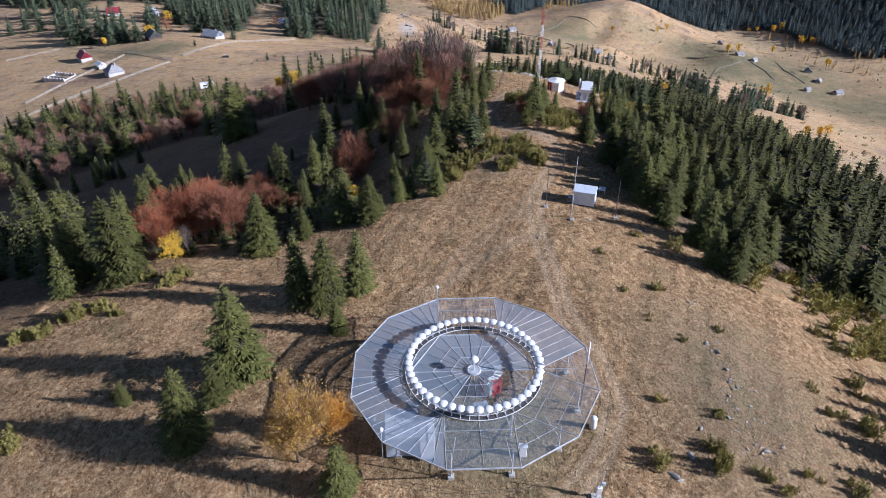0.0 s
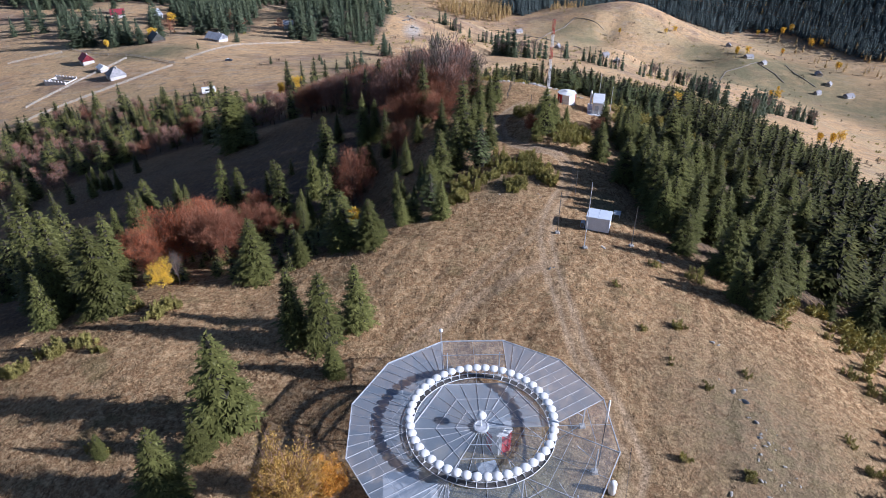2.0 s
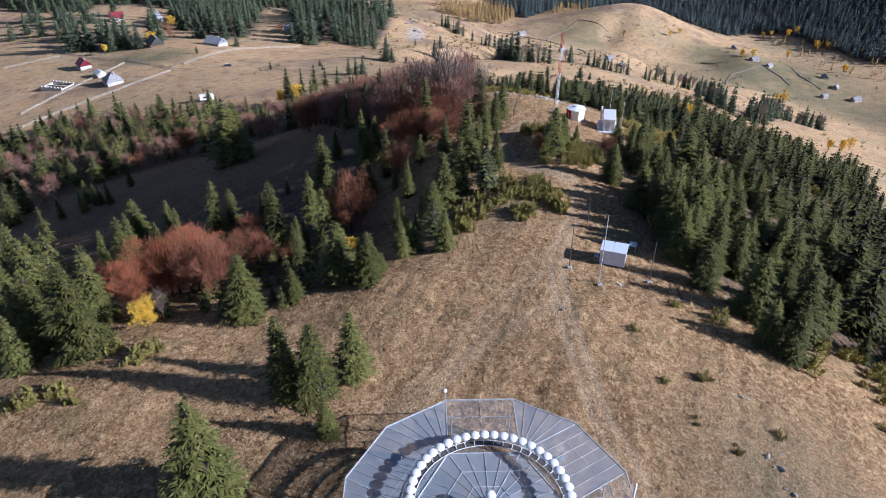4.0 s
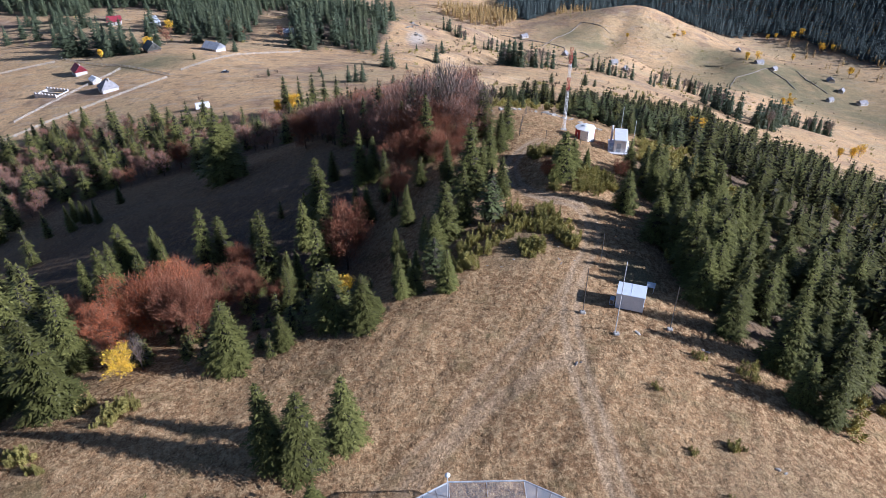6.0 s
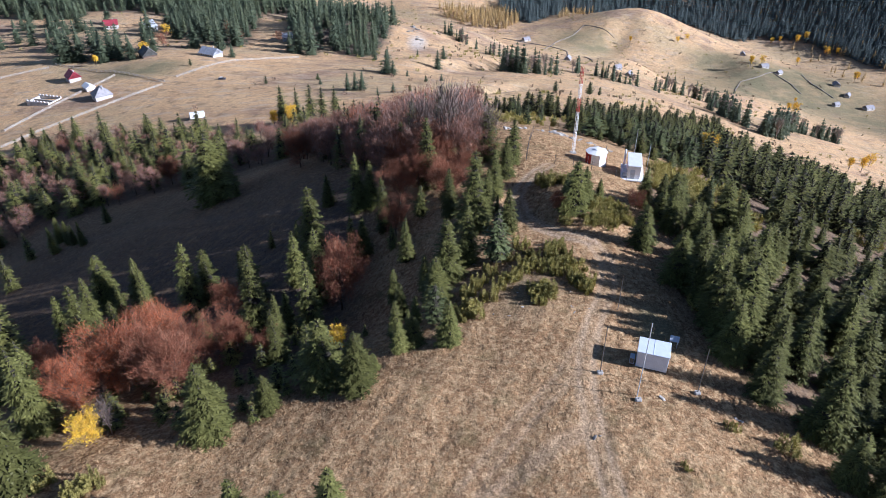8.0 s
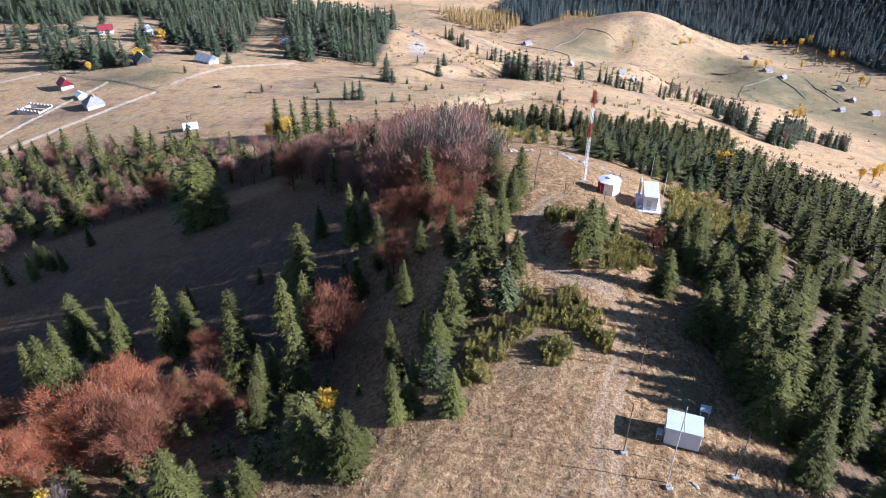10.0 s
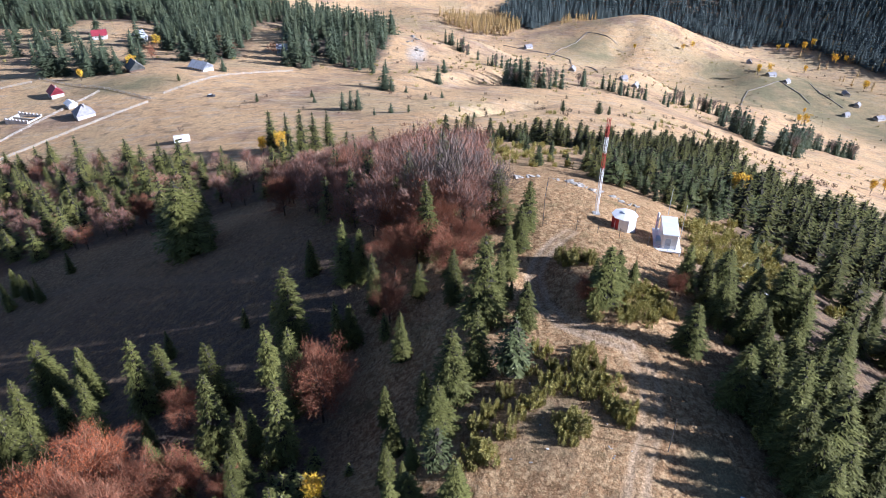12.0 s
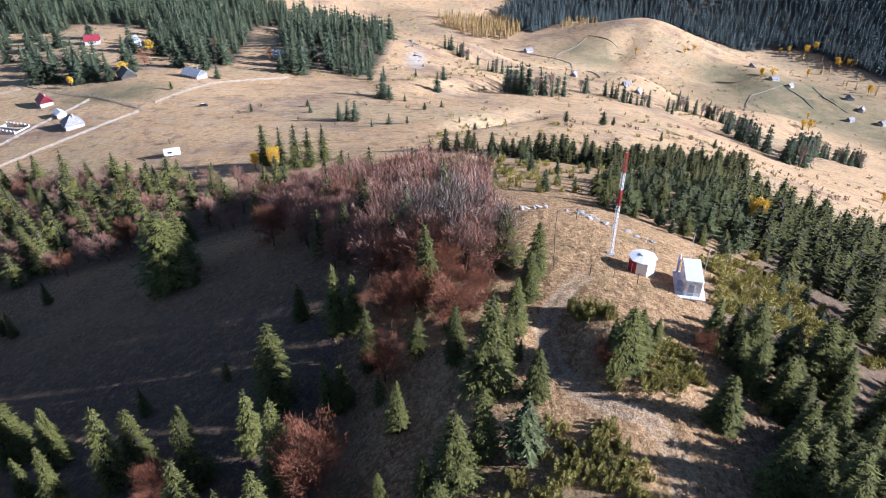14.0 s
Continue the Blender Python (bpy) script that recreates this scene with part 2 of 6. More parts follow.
FARLAND = [
    (22, 140, -12), (5, 196, -31), (-60, 185, -40), (-96, 165, -43), (95, 190, -46), (136, 285, -79), (-113, 286, -62),
    (-130, 342, -70), (-225, 365, -78), (-188, 390, -72), (66, 318, -71), (33, 322, -67), (112, 322, -79), (194, 355, -112),
    (240, 395, -130), (-30, 520, -103), (-100, 450, -88), (-220, 510, -90), (-290, 470, -87), (93, 861, -193),
    (248, 950, -180), (260, 808, -207), (395, 800, -216), (450, 705, -222), (425, 985, -232), (270, 1075, -214), (150, 1095, -205),
]
HORIZON = [
    (45, 965, -198), (-100, 1010, -196), (-250, 800, -120), (-500, 700, -100), (150, 620, -150), (350, 560, -196),
    (700, 800, -200), (560, 1150, -170), (300, 1200, -150), (0, 1250, -150), (-300, 1300, -100), (-900, 1500, 0),
    (900, 1500, 20), (0, 1800, 30), (-900, 300, -160), (900, 300, -190), (-500, -500, -150), (500, -500, -150),
    (0, -1200, -200), (-1500, -300, -200), (1500, -300, -200), (0, 3500, 250), (-3000, 2500, 200), (3000, 2500, 200),
    (-3500, -1500, 0), (3500, -1500, 0), (0, -3500, 0),
]


def bend(d2):
    return 0.5 * d2 * np.log(d2 + 1e-6)


NODES = np.array(RIDGE + FARLAND + HORIZON, float)
NODES[:, :2] /= 100.0


def spline_weights():
    n = len(NODES)
    p = np.c_[np.ones(n), NODES[:, :2]]
    k = bend(((NODES[:, None, :2] - NODES[None, :, :2]) ** 2).sum(-1)) + 0.002 * np.eye(n)
    a = np.block([[k, p], [p.T, np.zeros((3, 3))]])
    return np.linalg.solve(a, np.r_[NODES[:, 2], 0, 0, 0])


WEIGHTS = spline_weights()


def ripple(x, y):
    """Low swells and hummocks of the ground."""
    far = np.clip((np.hypot(x, y - 50) - 150) / 300, 0, 1)
    near = 0.10 * np.sin(0.61 * x + 0.23 * y + 1.0) * np.sin(0.17 * x - 0.53 * y) + 0.05 * np.sin(1.7 * x + 0.4 * y) * np.sin(1.3 * y - 0.6 * x + 2)
    wide = 1.8 * np.sin(0.021 * x + 0.013 * y) * np.sin(0.017 * y - 0.012 * x + 1.3) + 0.7 * np.sin(0.06 * x - 0.02 * y + 0.5) * np.sin(0.05 * y + 0.7)
    return near * (1 - 0.5 * far) + wide * far


# hills, hollows and gullies of the valley: x, y, rise, length, width, turn
FORMS = [
    (-19, 72, -2.4, 10, 28, 0),    (15.8, 82.5, 2.3, 4.6, 7.0, 8), (7.6, 83.0, -1.3, 3.2, 7.5, 8),
    (18, 322, -7, 38, 8, 56), (320, 812, -9, 48, 30, 20), (368, 825, 8, 62, 36, 70), (258, 930, 12, 100, 52, 15), (-50, 1000, 20, 90, 60, -30),
    (75, 312, 4, 50, 18, 15), (170, 640, 10, 60, 26, 60), (120, 720, -12, 80, 24, 50), (300, 640, 9, 60, 30, 30), (430, 760, 6, 40, 22, 10),
    (210, 870, -8, 50, 14, 60), (-20, 420, 7, 45, 22, 40), (30, 470, -9, 60, 16, 60), (-95, 560, 12, 70, 50, 20), (0, 640, 12, 70, 35, 60),
]


def forms(x, y):
    z = np.zeros(x.shape)
    for cx, cy, rise, length, width, turn in FORMS:
        c, s = math.cos(math.radians(turn)), math.sin(math.radians(turn))
        u, v = ((x - cx) * c + (y - cy) * s) / length, ((y - cy) * c - (x - cx) * s) / width
        z = z + rise * np.exp(-u * u - v * v)
    return z


def land(x, y):
    x, y = np.asarray(x, float), np.asarray(y, float)
    flat = np.stack([x.ravel(), y.ravel()], -1) / 100.0
    out = np.empty(len(flat))
    for s in range(0, len(flat), 20000):
        q = flat[s : s + 20000]
        d2 = ((q[:, None] - NODES[None, :, :2]) ** 2).sum(-1)
        out[s : s + 20000] = bend(d2) @ WEIGHTS[:-3] + WEIGHTS[-3] + q @ WEIGHTS[-2:]
    return out.reshape(x.shape) + ripple(x, y) + forms(x, y)


def alt(x, y):
    return float(land(np.array([x]), np.array([y]))[0])


def graded(stops):
    """Grid lines between stops of (place, spacing)."""
    out = [stops[0][0]]
    for (a, da), (b, db) in zip(stops, stops[1:]):
        x = a
        while x < b - 1e-6:
            k = (x - a) / (b - a)
            x += da + (db - da) * k
            out.append(min(x, b))
        out[-1] = b
    return np.array(out)


def near_line(x, y, line):
    """Distance from points to a broken line."""
    best = np.full(x.shape, 1e9)
    for (ax, ay), (bx, by) in zip(line, line[1:]):
        dx, dy = bx - ax, by - ay
        s = np.clip(((x - ax) * dx + (y - ay) * dy) / (dx * dx + dy * dy), 0, 1)
        best = np.minimum(best, np.hypot(x - ax - s * dx, y - ay - s * dy))
    return best


def inside(x, y, poly):
    """Whether points lie in a polygon."""
    x, y = np.asarray(x, float), np.asarray(y, float)
    hit = np.zeros(x.shape, bool)
    for (ax, ay), (bx, by) in zip(poly, poly[1:] + poly[:1]):
        if ay != by:
            hit ^= ((ay > y) != (by > y)) & (x < (bx - ax) * (y - ay) / (by - ay) + ax)
    return hit


TRACK = [(4.0, -17), (8.4, -12.9), (12.5, -7.7), (15.0, -1.6), (14.3, 5.2), (12.1, 14.5), (11.6, 22), (10.9, 30.5), (11.1, 39), (11.8, 43.6), (14.3, 51.8), (16.8, 57.3), (17.7, 60.7), (18.6, 65.6), (17.0, 70.9), (13.2, 72.2), (9.7, 75.3), (7.9, 80.0), (7.4, 84.6), (7.2, 87.0), (7.9, 89.7), (8.7, 91.3), (11.5, 96), (14, 99)]
GRASS_TRACK = [(-12, 12), (-8.1, 17.0), (-4.1, 22.2), (-0.5, 28.4), (3.2, 33.4), (8.5, 40.1), (12.0, 46.5), (14.3, 51.8)]
SIDE_TRACK = [(10.8, 33), (6, 30), (0, 25), (-5, 19), (-8, 14)]
SLOPE_TRACK = [(-125, 128), (-100, 131), (-83, 130), (-57, 116), (-40, 108), (-25, 104)]
ROAD_FAR = [(30, 640), (95, 560), (120, 500), (160, 450), (230, 430)]
FIELD_TRACK = [(-108, 430), (-90, 420), (-83, 380), (-70, 340), (-20, 300), (40, 290)]
EDGE_WOOD = [(-10, 47), (-3, 53), (0, 63), (4, 75), (6, 92), (7, 101), (-6, 103), (-13, 92), (-16, 72), (-14, 54)]
INNER_WOOD = [(-16, 56), (-15, 100), (-32, 112), (-44, 92), (-38, 62), (-26, 52)]
RIGHT_WOOD = [(33, 97), (33, 82), (29, 71), (27.5, 62), (28, 54), (32.5, 48), (31.5, 40), (36, 36), (40, 29), (47, 31), (62, 25), (110, 28), (140, 110), (115, 190), (75, 172), (52, 128), (40, 108)]
STRIP_WOOD = [(-190, 150), (-112, 156), (-76, 160), (-54, 168), (-40, 197), (-75, 215), (-105, 234), (-145, 250), (-195, 258)]
BEECH_WOOD = [(-52, 166), (-36, 132), (-24, 112), (-12, 101), (1, 101), (3, 118), (0, 140), (-10, 165), (-22, 182), (-38, 194)]
LEFT_WOOD = [(-60, 30), (-57, 37), (-66, 52), (-80, 80), (-100, 95), (-130, 80), (-120, 20), (-80, 12)]
BACK_WOOD = [(24, 140), (34, 128), (46, 122), (60, 138), (88, 168), (95, 200), (70, 215), (45, 190), (28, 165)]
BELT_WOOD = [(-14, 238), (15, 219), (45, 211), (80, 238), (114, 266), (120, 286), (78, 264), (45, 232), (10, 240)]
HILL_WOOD = [(-384, 572), (-357, 565), (-320, 566), (-318, 600), (-292, 600), (-252, 578), (-218, 506), (-186, 469), (-158, 448), (-151, 483), (-160, 510), (-188, 649), (-169, 675), (-130, 504), (-117, 461), (-97, 434), (-101, 485), (-85, 458), (-65, 447), (-60, 468), (-55, 552), (-60, 640), (-110, 760), (-200, 800), (-330, 800), (-450, 780), (-480, 640)]
FAR_WOOD = [(100, 960), (141, 1008), (165, 1050), (205, 1040), (260, 1045), (330, 1030), (365, 1000), (393, 984), (451, 1006), (493, 991), (514, 950), (526, 897), (541, 860), (560, 830), (700, 830), (760, 1000), (720, 1120), (500, 1170), (300, 1150), (100, 1150), (60, 1080)]
EAST_WOOD = [(64, 172), (74, 127), (95, 120), (140, 170), (150, 205), (118, 211), (104, 236), (92, 256), (80, 238)]
LARCH_WOOD = [(-30, 975), (-15, 935), (30, 909), (75, 921), (93, 996), (77, 1059), (26, 1043)]


def build_ground():
    xs = graded([(-4200, 400), (-900, 60), (-300, 12), (-110, 3), (-60, 0.9), (-12, 0.5), (30, 0.45), (50, 0.9), (110, 3), (320, 12), (900, 60), (4200, 400)])
    ys = graded([(-4200, 400), (-300, 40), (-60, 5), (-20, 0.6), (92, 0.5), (110, 0.9), (170, 3), (420, 8), (1100, 18), (1700, 90), (4600, 400)])
    X, Y = np.meshgrid(xs, ys)
    Z = land(X, Y)
    track = np.zeros(X.shape)
    for line, amount in ((TRACK, 1.0), (GRASS_TRACK, 0.6)):
        off = near_line(X, Y, line)
        track = np.maximum(track, amount * np.clip(1.25 - np.abs(off - 0.85) / 0.45, 0.25 * (off < 1), 1))
    for line, width, amount in ((SIDE_TRACK, 0.7, 0.6), (SLOPE_TRACK, 1.0, 0.45), (ROAD_FAR, 2.0, 0.9), (FIELD_TRACK, 1.4, 0.7)):
        track = np.maximum(track, amount * np.clip(1 - (near_line(X, Y, line) - width) / width, 0, 1))
    ruts = np.minimum(near_line(X, Y, TRACK), near_line(X, Y, GRASS_TRACK))
    Z = Z - 0.09 * np.exp(-(((ruts - 0.8) / 0.35) ** 2))
    hummock = np.random.default_rng(3).normal(0, 1, X.shape)
    hummock[1:-1, 1:-1] = 0.5 * hummock[1:-1, 1:-1] + 0.125 * (hummock[:-2, 1:-1] + hummock[2:, 1:-1] + hummock[1:-1, :-2] + hummock[1:-1, 2:])
    Z = Z + 0.085 * hummock * (np.hypot(X, Y - 50) < 110) * np.clip(ruts / 1.6 - 0.4, 0.1, 1)
    stony = np.clip(1.25 - np.hypot((X - 29) / 13, (Y - 2) / 20), 0, 1) + np.clip(1.2 - np.hypot((X - 5) / 8, (Y - 59) / 8), 0, 1)
    stony = stony + 0.8 * np.clip(1.2 - np.hypot((X - 42) / 10, (Y - 92) / 16), 0, 1)
    field = np.clip((np.hypot(X, Y - 60) - 75) / 110, 0, 1) * np.clip(1 - np.minimum((-14 - X) / 10, (178 - 0.25 * X - Y) / 20), 0, 1)
    green = np.zeros(X.shape)
    # the ellipse at 330, 830 darkens the field for the hollow's shade
    for cx, cy, rx, ry in ((165, 850, 55, 60), (340, 770, 70, 50), (430, 660, 50, 40), (-185, 372, 40, 22), (22, 51, 4, 7), (420, 810, 50, 60), (1, -3, 14, 13), (380, 745, 170, 150), (330, 830, 60, 45), (480, 640, 120, 90)):
        green = np.maximum(green, np.clip(1.6 - 1.6 * np.hypot((X - cx) / rx, (Y - cy) / ry), 0, 1))
    # leaf litter of the woods, with the shade between the trees in its colour
    litter_shade = np.zeros(X.shape)
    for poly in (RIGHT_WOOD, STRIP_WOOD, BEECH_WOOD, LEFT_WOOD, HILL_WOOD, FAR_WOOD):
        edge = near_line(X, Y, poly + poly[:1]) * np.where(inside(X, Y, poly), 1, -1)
        litter_shade = np.maximum(litter_shade, np.clip(0.5 + edge / 7, 0, 1) * (0.95 if poly in (HILL_WOOD, FAR_WOOD) else 0.8))
    # the slope left of the meadow is darkened to deepen its shade
    litter_shade = np.maximum(litter_shade, np.clip(1.9 - Y / 100, 0.3, 0.9) * np.clip(np.minimum((-14 - X) / 8, (Y - 38 + 0.35 * (X + 20)) / 8), 0, 1) * (Y < 200))
    scree = np.clip(1.5 - 1.5 * np.hypot((X + 33) / 10, (Y - 525) / 40), 0, 1)
    scree = np.maximum(scree, 0.16 * np.clip(1.2 - np.abs(near_line(X, Y, TRACK[14:-1]) - 0.7) / 0.7, 0, 1))
    me = bpy.data.meshes.new("ground")
    ny, nx = X.shape
    idx = np.arange(nx * ny).reshape(ny, nx)
    quads = np.stack([idx[:-1, :-1], idx[:-1, 1:], idx[1:, 1:], idx[1:, :-1]], -1).reshape(-1, 4)
    me.vertices.add(nx * ny)
    me.vertices.foreach_set("co", np.stack([X, Y, Z], -1).ravel())
    me.loops.add(quads.size)
    me.loops.foreach_set("vertex_index", quads.ravel())
    me.polygons.add(len(quads))
    me.polygons.foreach_set("loop_start", np.arange(0, quads.size, 4))
    me.update(calc_edges=True)
    me.polygons.foreach_set("use_smooth", np.ones(len(quads), bool))
    for key, values in (("track", track), ("stony", np.clip(stony, 0, 1)), ("field", field), ("green", green), ("litter_shade", litter_shade), ("scree", scree)):
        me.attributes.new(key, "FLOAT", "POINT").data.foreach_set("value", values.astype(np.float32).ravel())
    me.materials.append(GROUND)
    return tagged(new("ground", me), "dry tan autumn meadow ridge above wooded valleys", "ground", kind="structure")


build_ground()

# ---- building blocks ----


class Geo:
    """Gathers simple solids into one mesh."""

    def __init__(self):
        self.v, self.f = [], []

    def add(self, verts, faces):
        base = len(self.v)
        self.v += [tuple(p) for p in verts]
        self.f += [tuple(i + base for i in face) for face in faces]
        return self

    def box(self, x0, y0, z0, x1, y1, z1, m=None, chamfer=0.0):
        c = min(chamfer, 0.49 * min(x1 - x0, y1 - y0))
        if c:
            ring = [(x0 + c, y0), (x1 - c, y0), (x1, y0 + c), (x1, y1 - c), (x1 - c, y1), (x0 + c, y1), (x0, y1 - c), (x0, y0 + c)]
            inner = [(x0 + c, y0 + c), (x1 - c, y0 + c), (x1 - c, y0 + c), (x1 - c, y1 - c), (x1 - c, y1 - c), (x0 + c, y1 - c), (x0 + c, y1 - c), (x0 + c, y0 + c)]
            rows = [[(*p, z0) for p in ring], [(*p, z1 - c) for p in ring], [(p[0] * 0.5 + q[0] * 0.5, p[1] * 0.5 + q[1] * 0.5, z1) for p, q in zip(ring, inner)]]
            v = [p for row in rows for p in row]
            f = [(8 * r + i, 8 * r + (i + 1) % 8, 8 * r + 8 + (i + 1) % 8, 8 * r + 8 + i) for r in range(2) for i in range(8)]
            f += [tuple(range(16, 24)), tuple(range(7, -1, -1))]
        else:
            v = [(x, y, z) for z in (z0, z1) for x, y in ((x0, y0), (x1, y0), (x1, y1), (x0, y1))]
            f = [(3, 2, 1, 0), (4, 5, 6, 7), (0, 1, 5, 4), (1, 2, 6, 5), (2, 3, 7, 6), (3, 0, 4, 7)]
        if m is not None:
            v = [m @ Vector(p) for p in v]
        return self.add(v, f)

    def tube(self, a, b, r0, r1=None, n=8):
        a, b = Vector(a), Vector(b)
        r1 = r0 if r1 is None else r1
        w = (b - a).normalized()
        u = w.orthogonal().normalized()
        t = w.cross(u)
        ring = [(math.cos(2 * math.pi * i / n), math.sin(2 * math.pi * i / n)) for i in range(n)]
        v = [a + r0 * (c * u + s * t) for c, s in ring] + [b + r1 * (c * u + s * t) for c, s in ring]
        f = [(i, (i + 1) % n, n + (i + 1) % n, n + i) for i in range(n)] + [tuple(range(n - 1, -1, -1)), tuple(range(n, 2 * n))]
        return self.add(v, f)

    def lathe(self, profile, centre=(0, 0, 0), n=16):
        cx, cy, cz = centre
        v = [(cx + r * math.cos(2 * math.pi * i / n), cy + r * math.sin(2 * math.pi * i / n), cz + z) for r, z in profile for i in range(n)]
        f = [(k * n + i, k * n + (i + 1) % n, (k + 1) * n + (i + 1) % n, (k + 1) * n + i) for k in range(len(profile) - 1) for i in range(n)]
        f += [tuple(range(n - 1, -1, -1)), tuple(range((len(profile) - 1) * n, len(profile) * n))]
        return self.add(v, f)

    def prism(self, poly, z0, z1):
        n = len(poly)
        v = [(*p, z0) for p in poly] + [(*p, z1) for p in poly]
        f = [(i, (i + 1) % n, n + (i + 1) % n, n + i) for i in range(n)] + [tuple(range(n - 1, -1, -1)), tuple(range(n, 2 * n))]
        return self.add(v, f)

    def mesh(self, name, material, smooth=False):
        me = bpy.data.meshes.new(name)
        me.from_pydata(self.v, [], self.f)
        me.materials.append(material)
        if smooth:
            me.polygons.foreach_set("use_smooth", np.ones(len(me.polygons), bool))
        me.update()
        return me


def part(name, geo, material, parent, label="", smooth=False):
    """One mesh object under a thing or a part; geo may be a ready mesh."""
    me = geo if isinstance(geo, bpy.types.Mesh) else geo.mesh(name, material, smooth)
    ob = new(name, me)
    ob.parent = parent
    return tagged(ob, label)


def thing(name, m, label, category, group="", kind=""):
    ob = new(name)
    ob.empty_display_size = 0.2
    ob.matrix_basis = m
    return tagged(ob, label, category, group, kind)


def array_mesh(name, verts, faces, material):
    """A mesh from number arrays: faces all of one size."""
    me = bpy.data.meshes.new(name)
    verts, faces = np.asarray(verts, np.float32), np.asarray(faces, np.int32)
    me.vertices.add(len(verts))
    me.vertices.foreach_set("co", verts.ravel())
    me.loops.add(faces.size)
    me.loops.foreach_set("vertex_index", faces.ravel())
    me.polygons.add(len(faces))
    me.polygons.foreach_set("loop_start", np.arange(0, faces.size, faces.shape[1]))
    me.update(calc_edges=True)
    me.materials.append(material)
    return me


# ---- trees and bushes ----


def sprays(centre, along, across, length, width):
    """Pointed blades of one triangle each: arrays of centres, directions and sizes."""
    length, width = np.asarray(length)[:, None], np.asarray(width)[:, None]
    root = centre - along * length * 0.4
    v = np.stack([root - across * width * 0.5, root + across * width * 0.5, centre + along * length * 0.6], 1).reshape(-1, 3)
    return v, np.arange(len(v)).reshape(-1, 3)


def unit(v):
    return v / np.maximum(np.linalg.norm(v, axis=-1, keepdims=True), 1e-9)


def spruce_crown(seed, radius=0.22, whorls=18, per=9, steps=5, size=1.0, droop=0.35, low=0.04, material=None, gap=0.07, full=0.72, hang=True, inside_mat=None):
    """A conifer crown one unit high: tiers of drooping boughs, each a frond of flat sprays, round an inner skirt of
    bare twigs whose default colour holds the crown's shade.
    """
    g = np.random.default_rng(seed)
    cs, al, ac, le, wi = [], [], [], [], []
    inner = []
    lean = g.uniform(-0.02, 0.02, 2)
    lobes = [(g.uniform(0, 2 * np.pi), g.uniform(0.04, 0.13), k) for k in (1, 2, 3)]
    up = np.array([0, 0, 1.0])
    for k in range(whorls):
        u = min(max((k + g.uniform(-0.25, 0.25)) / whorls, 0.0), 0.975)
        z = low + (1 - low) * u
        axis = np.array([lean[0] * z, lean[1] * z, z])
        reach = radius * ((1 - u) ** full) * (0.62 + 0.38 * min(1, u / 0.12 + 0.3)) * g.uniform(0.86, 1.12) + 0.012
        count = max(4, int(per * (0.5 + 0.5 * (1 - u)) + 0.5))
        turn = g.uniform(0, 2 * np.pi)
        # the skirt of twigs near the stem, filling the crown's dark inside
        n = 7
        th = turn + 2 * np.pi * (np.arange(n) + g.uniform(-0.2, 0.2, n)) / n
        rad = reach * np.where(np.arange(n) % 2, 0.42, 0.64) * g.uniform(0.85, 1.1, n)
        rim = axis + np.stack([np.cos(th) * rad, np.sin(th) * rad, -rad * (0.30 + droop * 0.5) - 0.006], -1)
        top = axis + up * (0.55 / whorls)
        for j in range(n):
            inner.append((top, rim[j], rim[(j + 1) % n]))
        for j in range(count):
            if g.random() < gap:
                continue
            th = turn + 2 * np.pi * (j + g.uniform(-0.33, 0.33)) / count
            long = reach * g.uniform(0.72, 1.22) * (1 + sum(a * math.cos(m * th - p) for p, a, m in lobes))
            out, side = np.array([math.cos(th), math.sin(th), 0]), np.array([-math.sin(th), math.cos(th), 0])
            lift = g.uniform(-0.06, 0.06)
            n = max(2, int(round(steps * (0.35 + 0.65 * long / radius))))
            for q in np.linspace(0.34, 0.97, n):
                fall = (0.10 + lift) * q - droop * q * q * (1 - 0.7 * u) + 0.10 * max(q - 0.75, 0)
                base = axis + out * long * q + up * long * fall
                half = (0.42 * long * (1.08 - q) + 0.004) * min(1.0, q / 0.45)
                for off in ((-1, 0, 1) if half > 0.011 else (0,)):
                    c = base + side * off * half * 0.75 + g.normal(0, 0.004, 3) - up * abs(off) * half * 0.22
                    d = unit(out * (1.0 - 0.35 * abs(off)) + side * off * 0.75 - up * (0.10 + 0.25 * g.random() * (1 - u)) + g.normal(0, 0.13, 3))
                    w = unit(np.cross(d, up + out * 0.55 + side * off * 0.35 + g.normal(0, 0.22, 3)))
                    cs.append(c), al.append(d), ac.append(w)
                    le.append((0.8 * half + 0.030) * size * g.uniform(0.8, 1.25)), wi.append((0.34 * half + 0.013) * size * g.uniform(0.8, 1.25))
                if hang and g.random() < 0.6:
                    d = unit(out * 0.5 - up + g.normal(0, 0.25, 3))
                    cs.append(base + side * g.uniform(-0.6, 0.6) * half - up * 0.008), al.append(d), ac.append(unit(np.cross(d, out + g.normal(0, 0.3, 3))))
                    le.append(0.034 * size), wi.append(0.020 * size)
    for k in range(8):
        d = unit(np.array([g.normal(0, 0.35), g.normal(0, 0.35), 1.0]))
        cs.append(np.array([lean[0], lean[1], 0.945 + 0.05 * k / 8])), al.append(d), ac.append(unit(np.cross(d, g.normal(0, 1, 3)))), le.append(0.045), wi.append(0.014)
    v, f = sprays(*(np.array(q) for q in (cs, al, ac, le, wi)))
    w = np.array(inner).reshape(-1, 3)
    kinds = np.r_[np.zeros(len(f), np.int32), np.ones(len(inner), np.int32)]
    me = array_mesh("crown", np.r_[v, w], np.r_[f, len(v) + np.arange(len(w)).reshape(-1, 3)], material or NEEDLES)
    me.materials.append(inside_mat or SHADED_TWIGS)
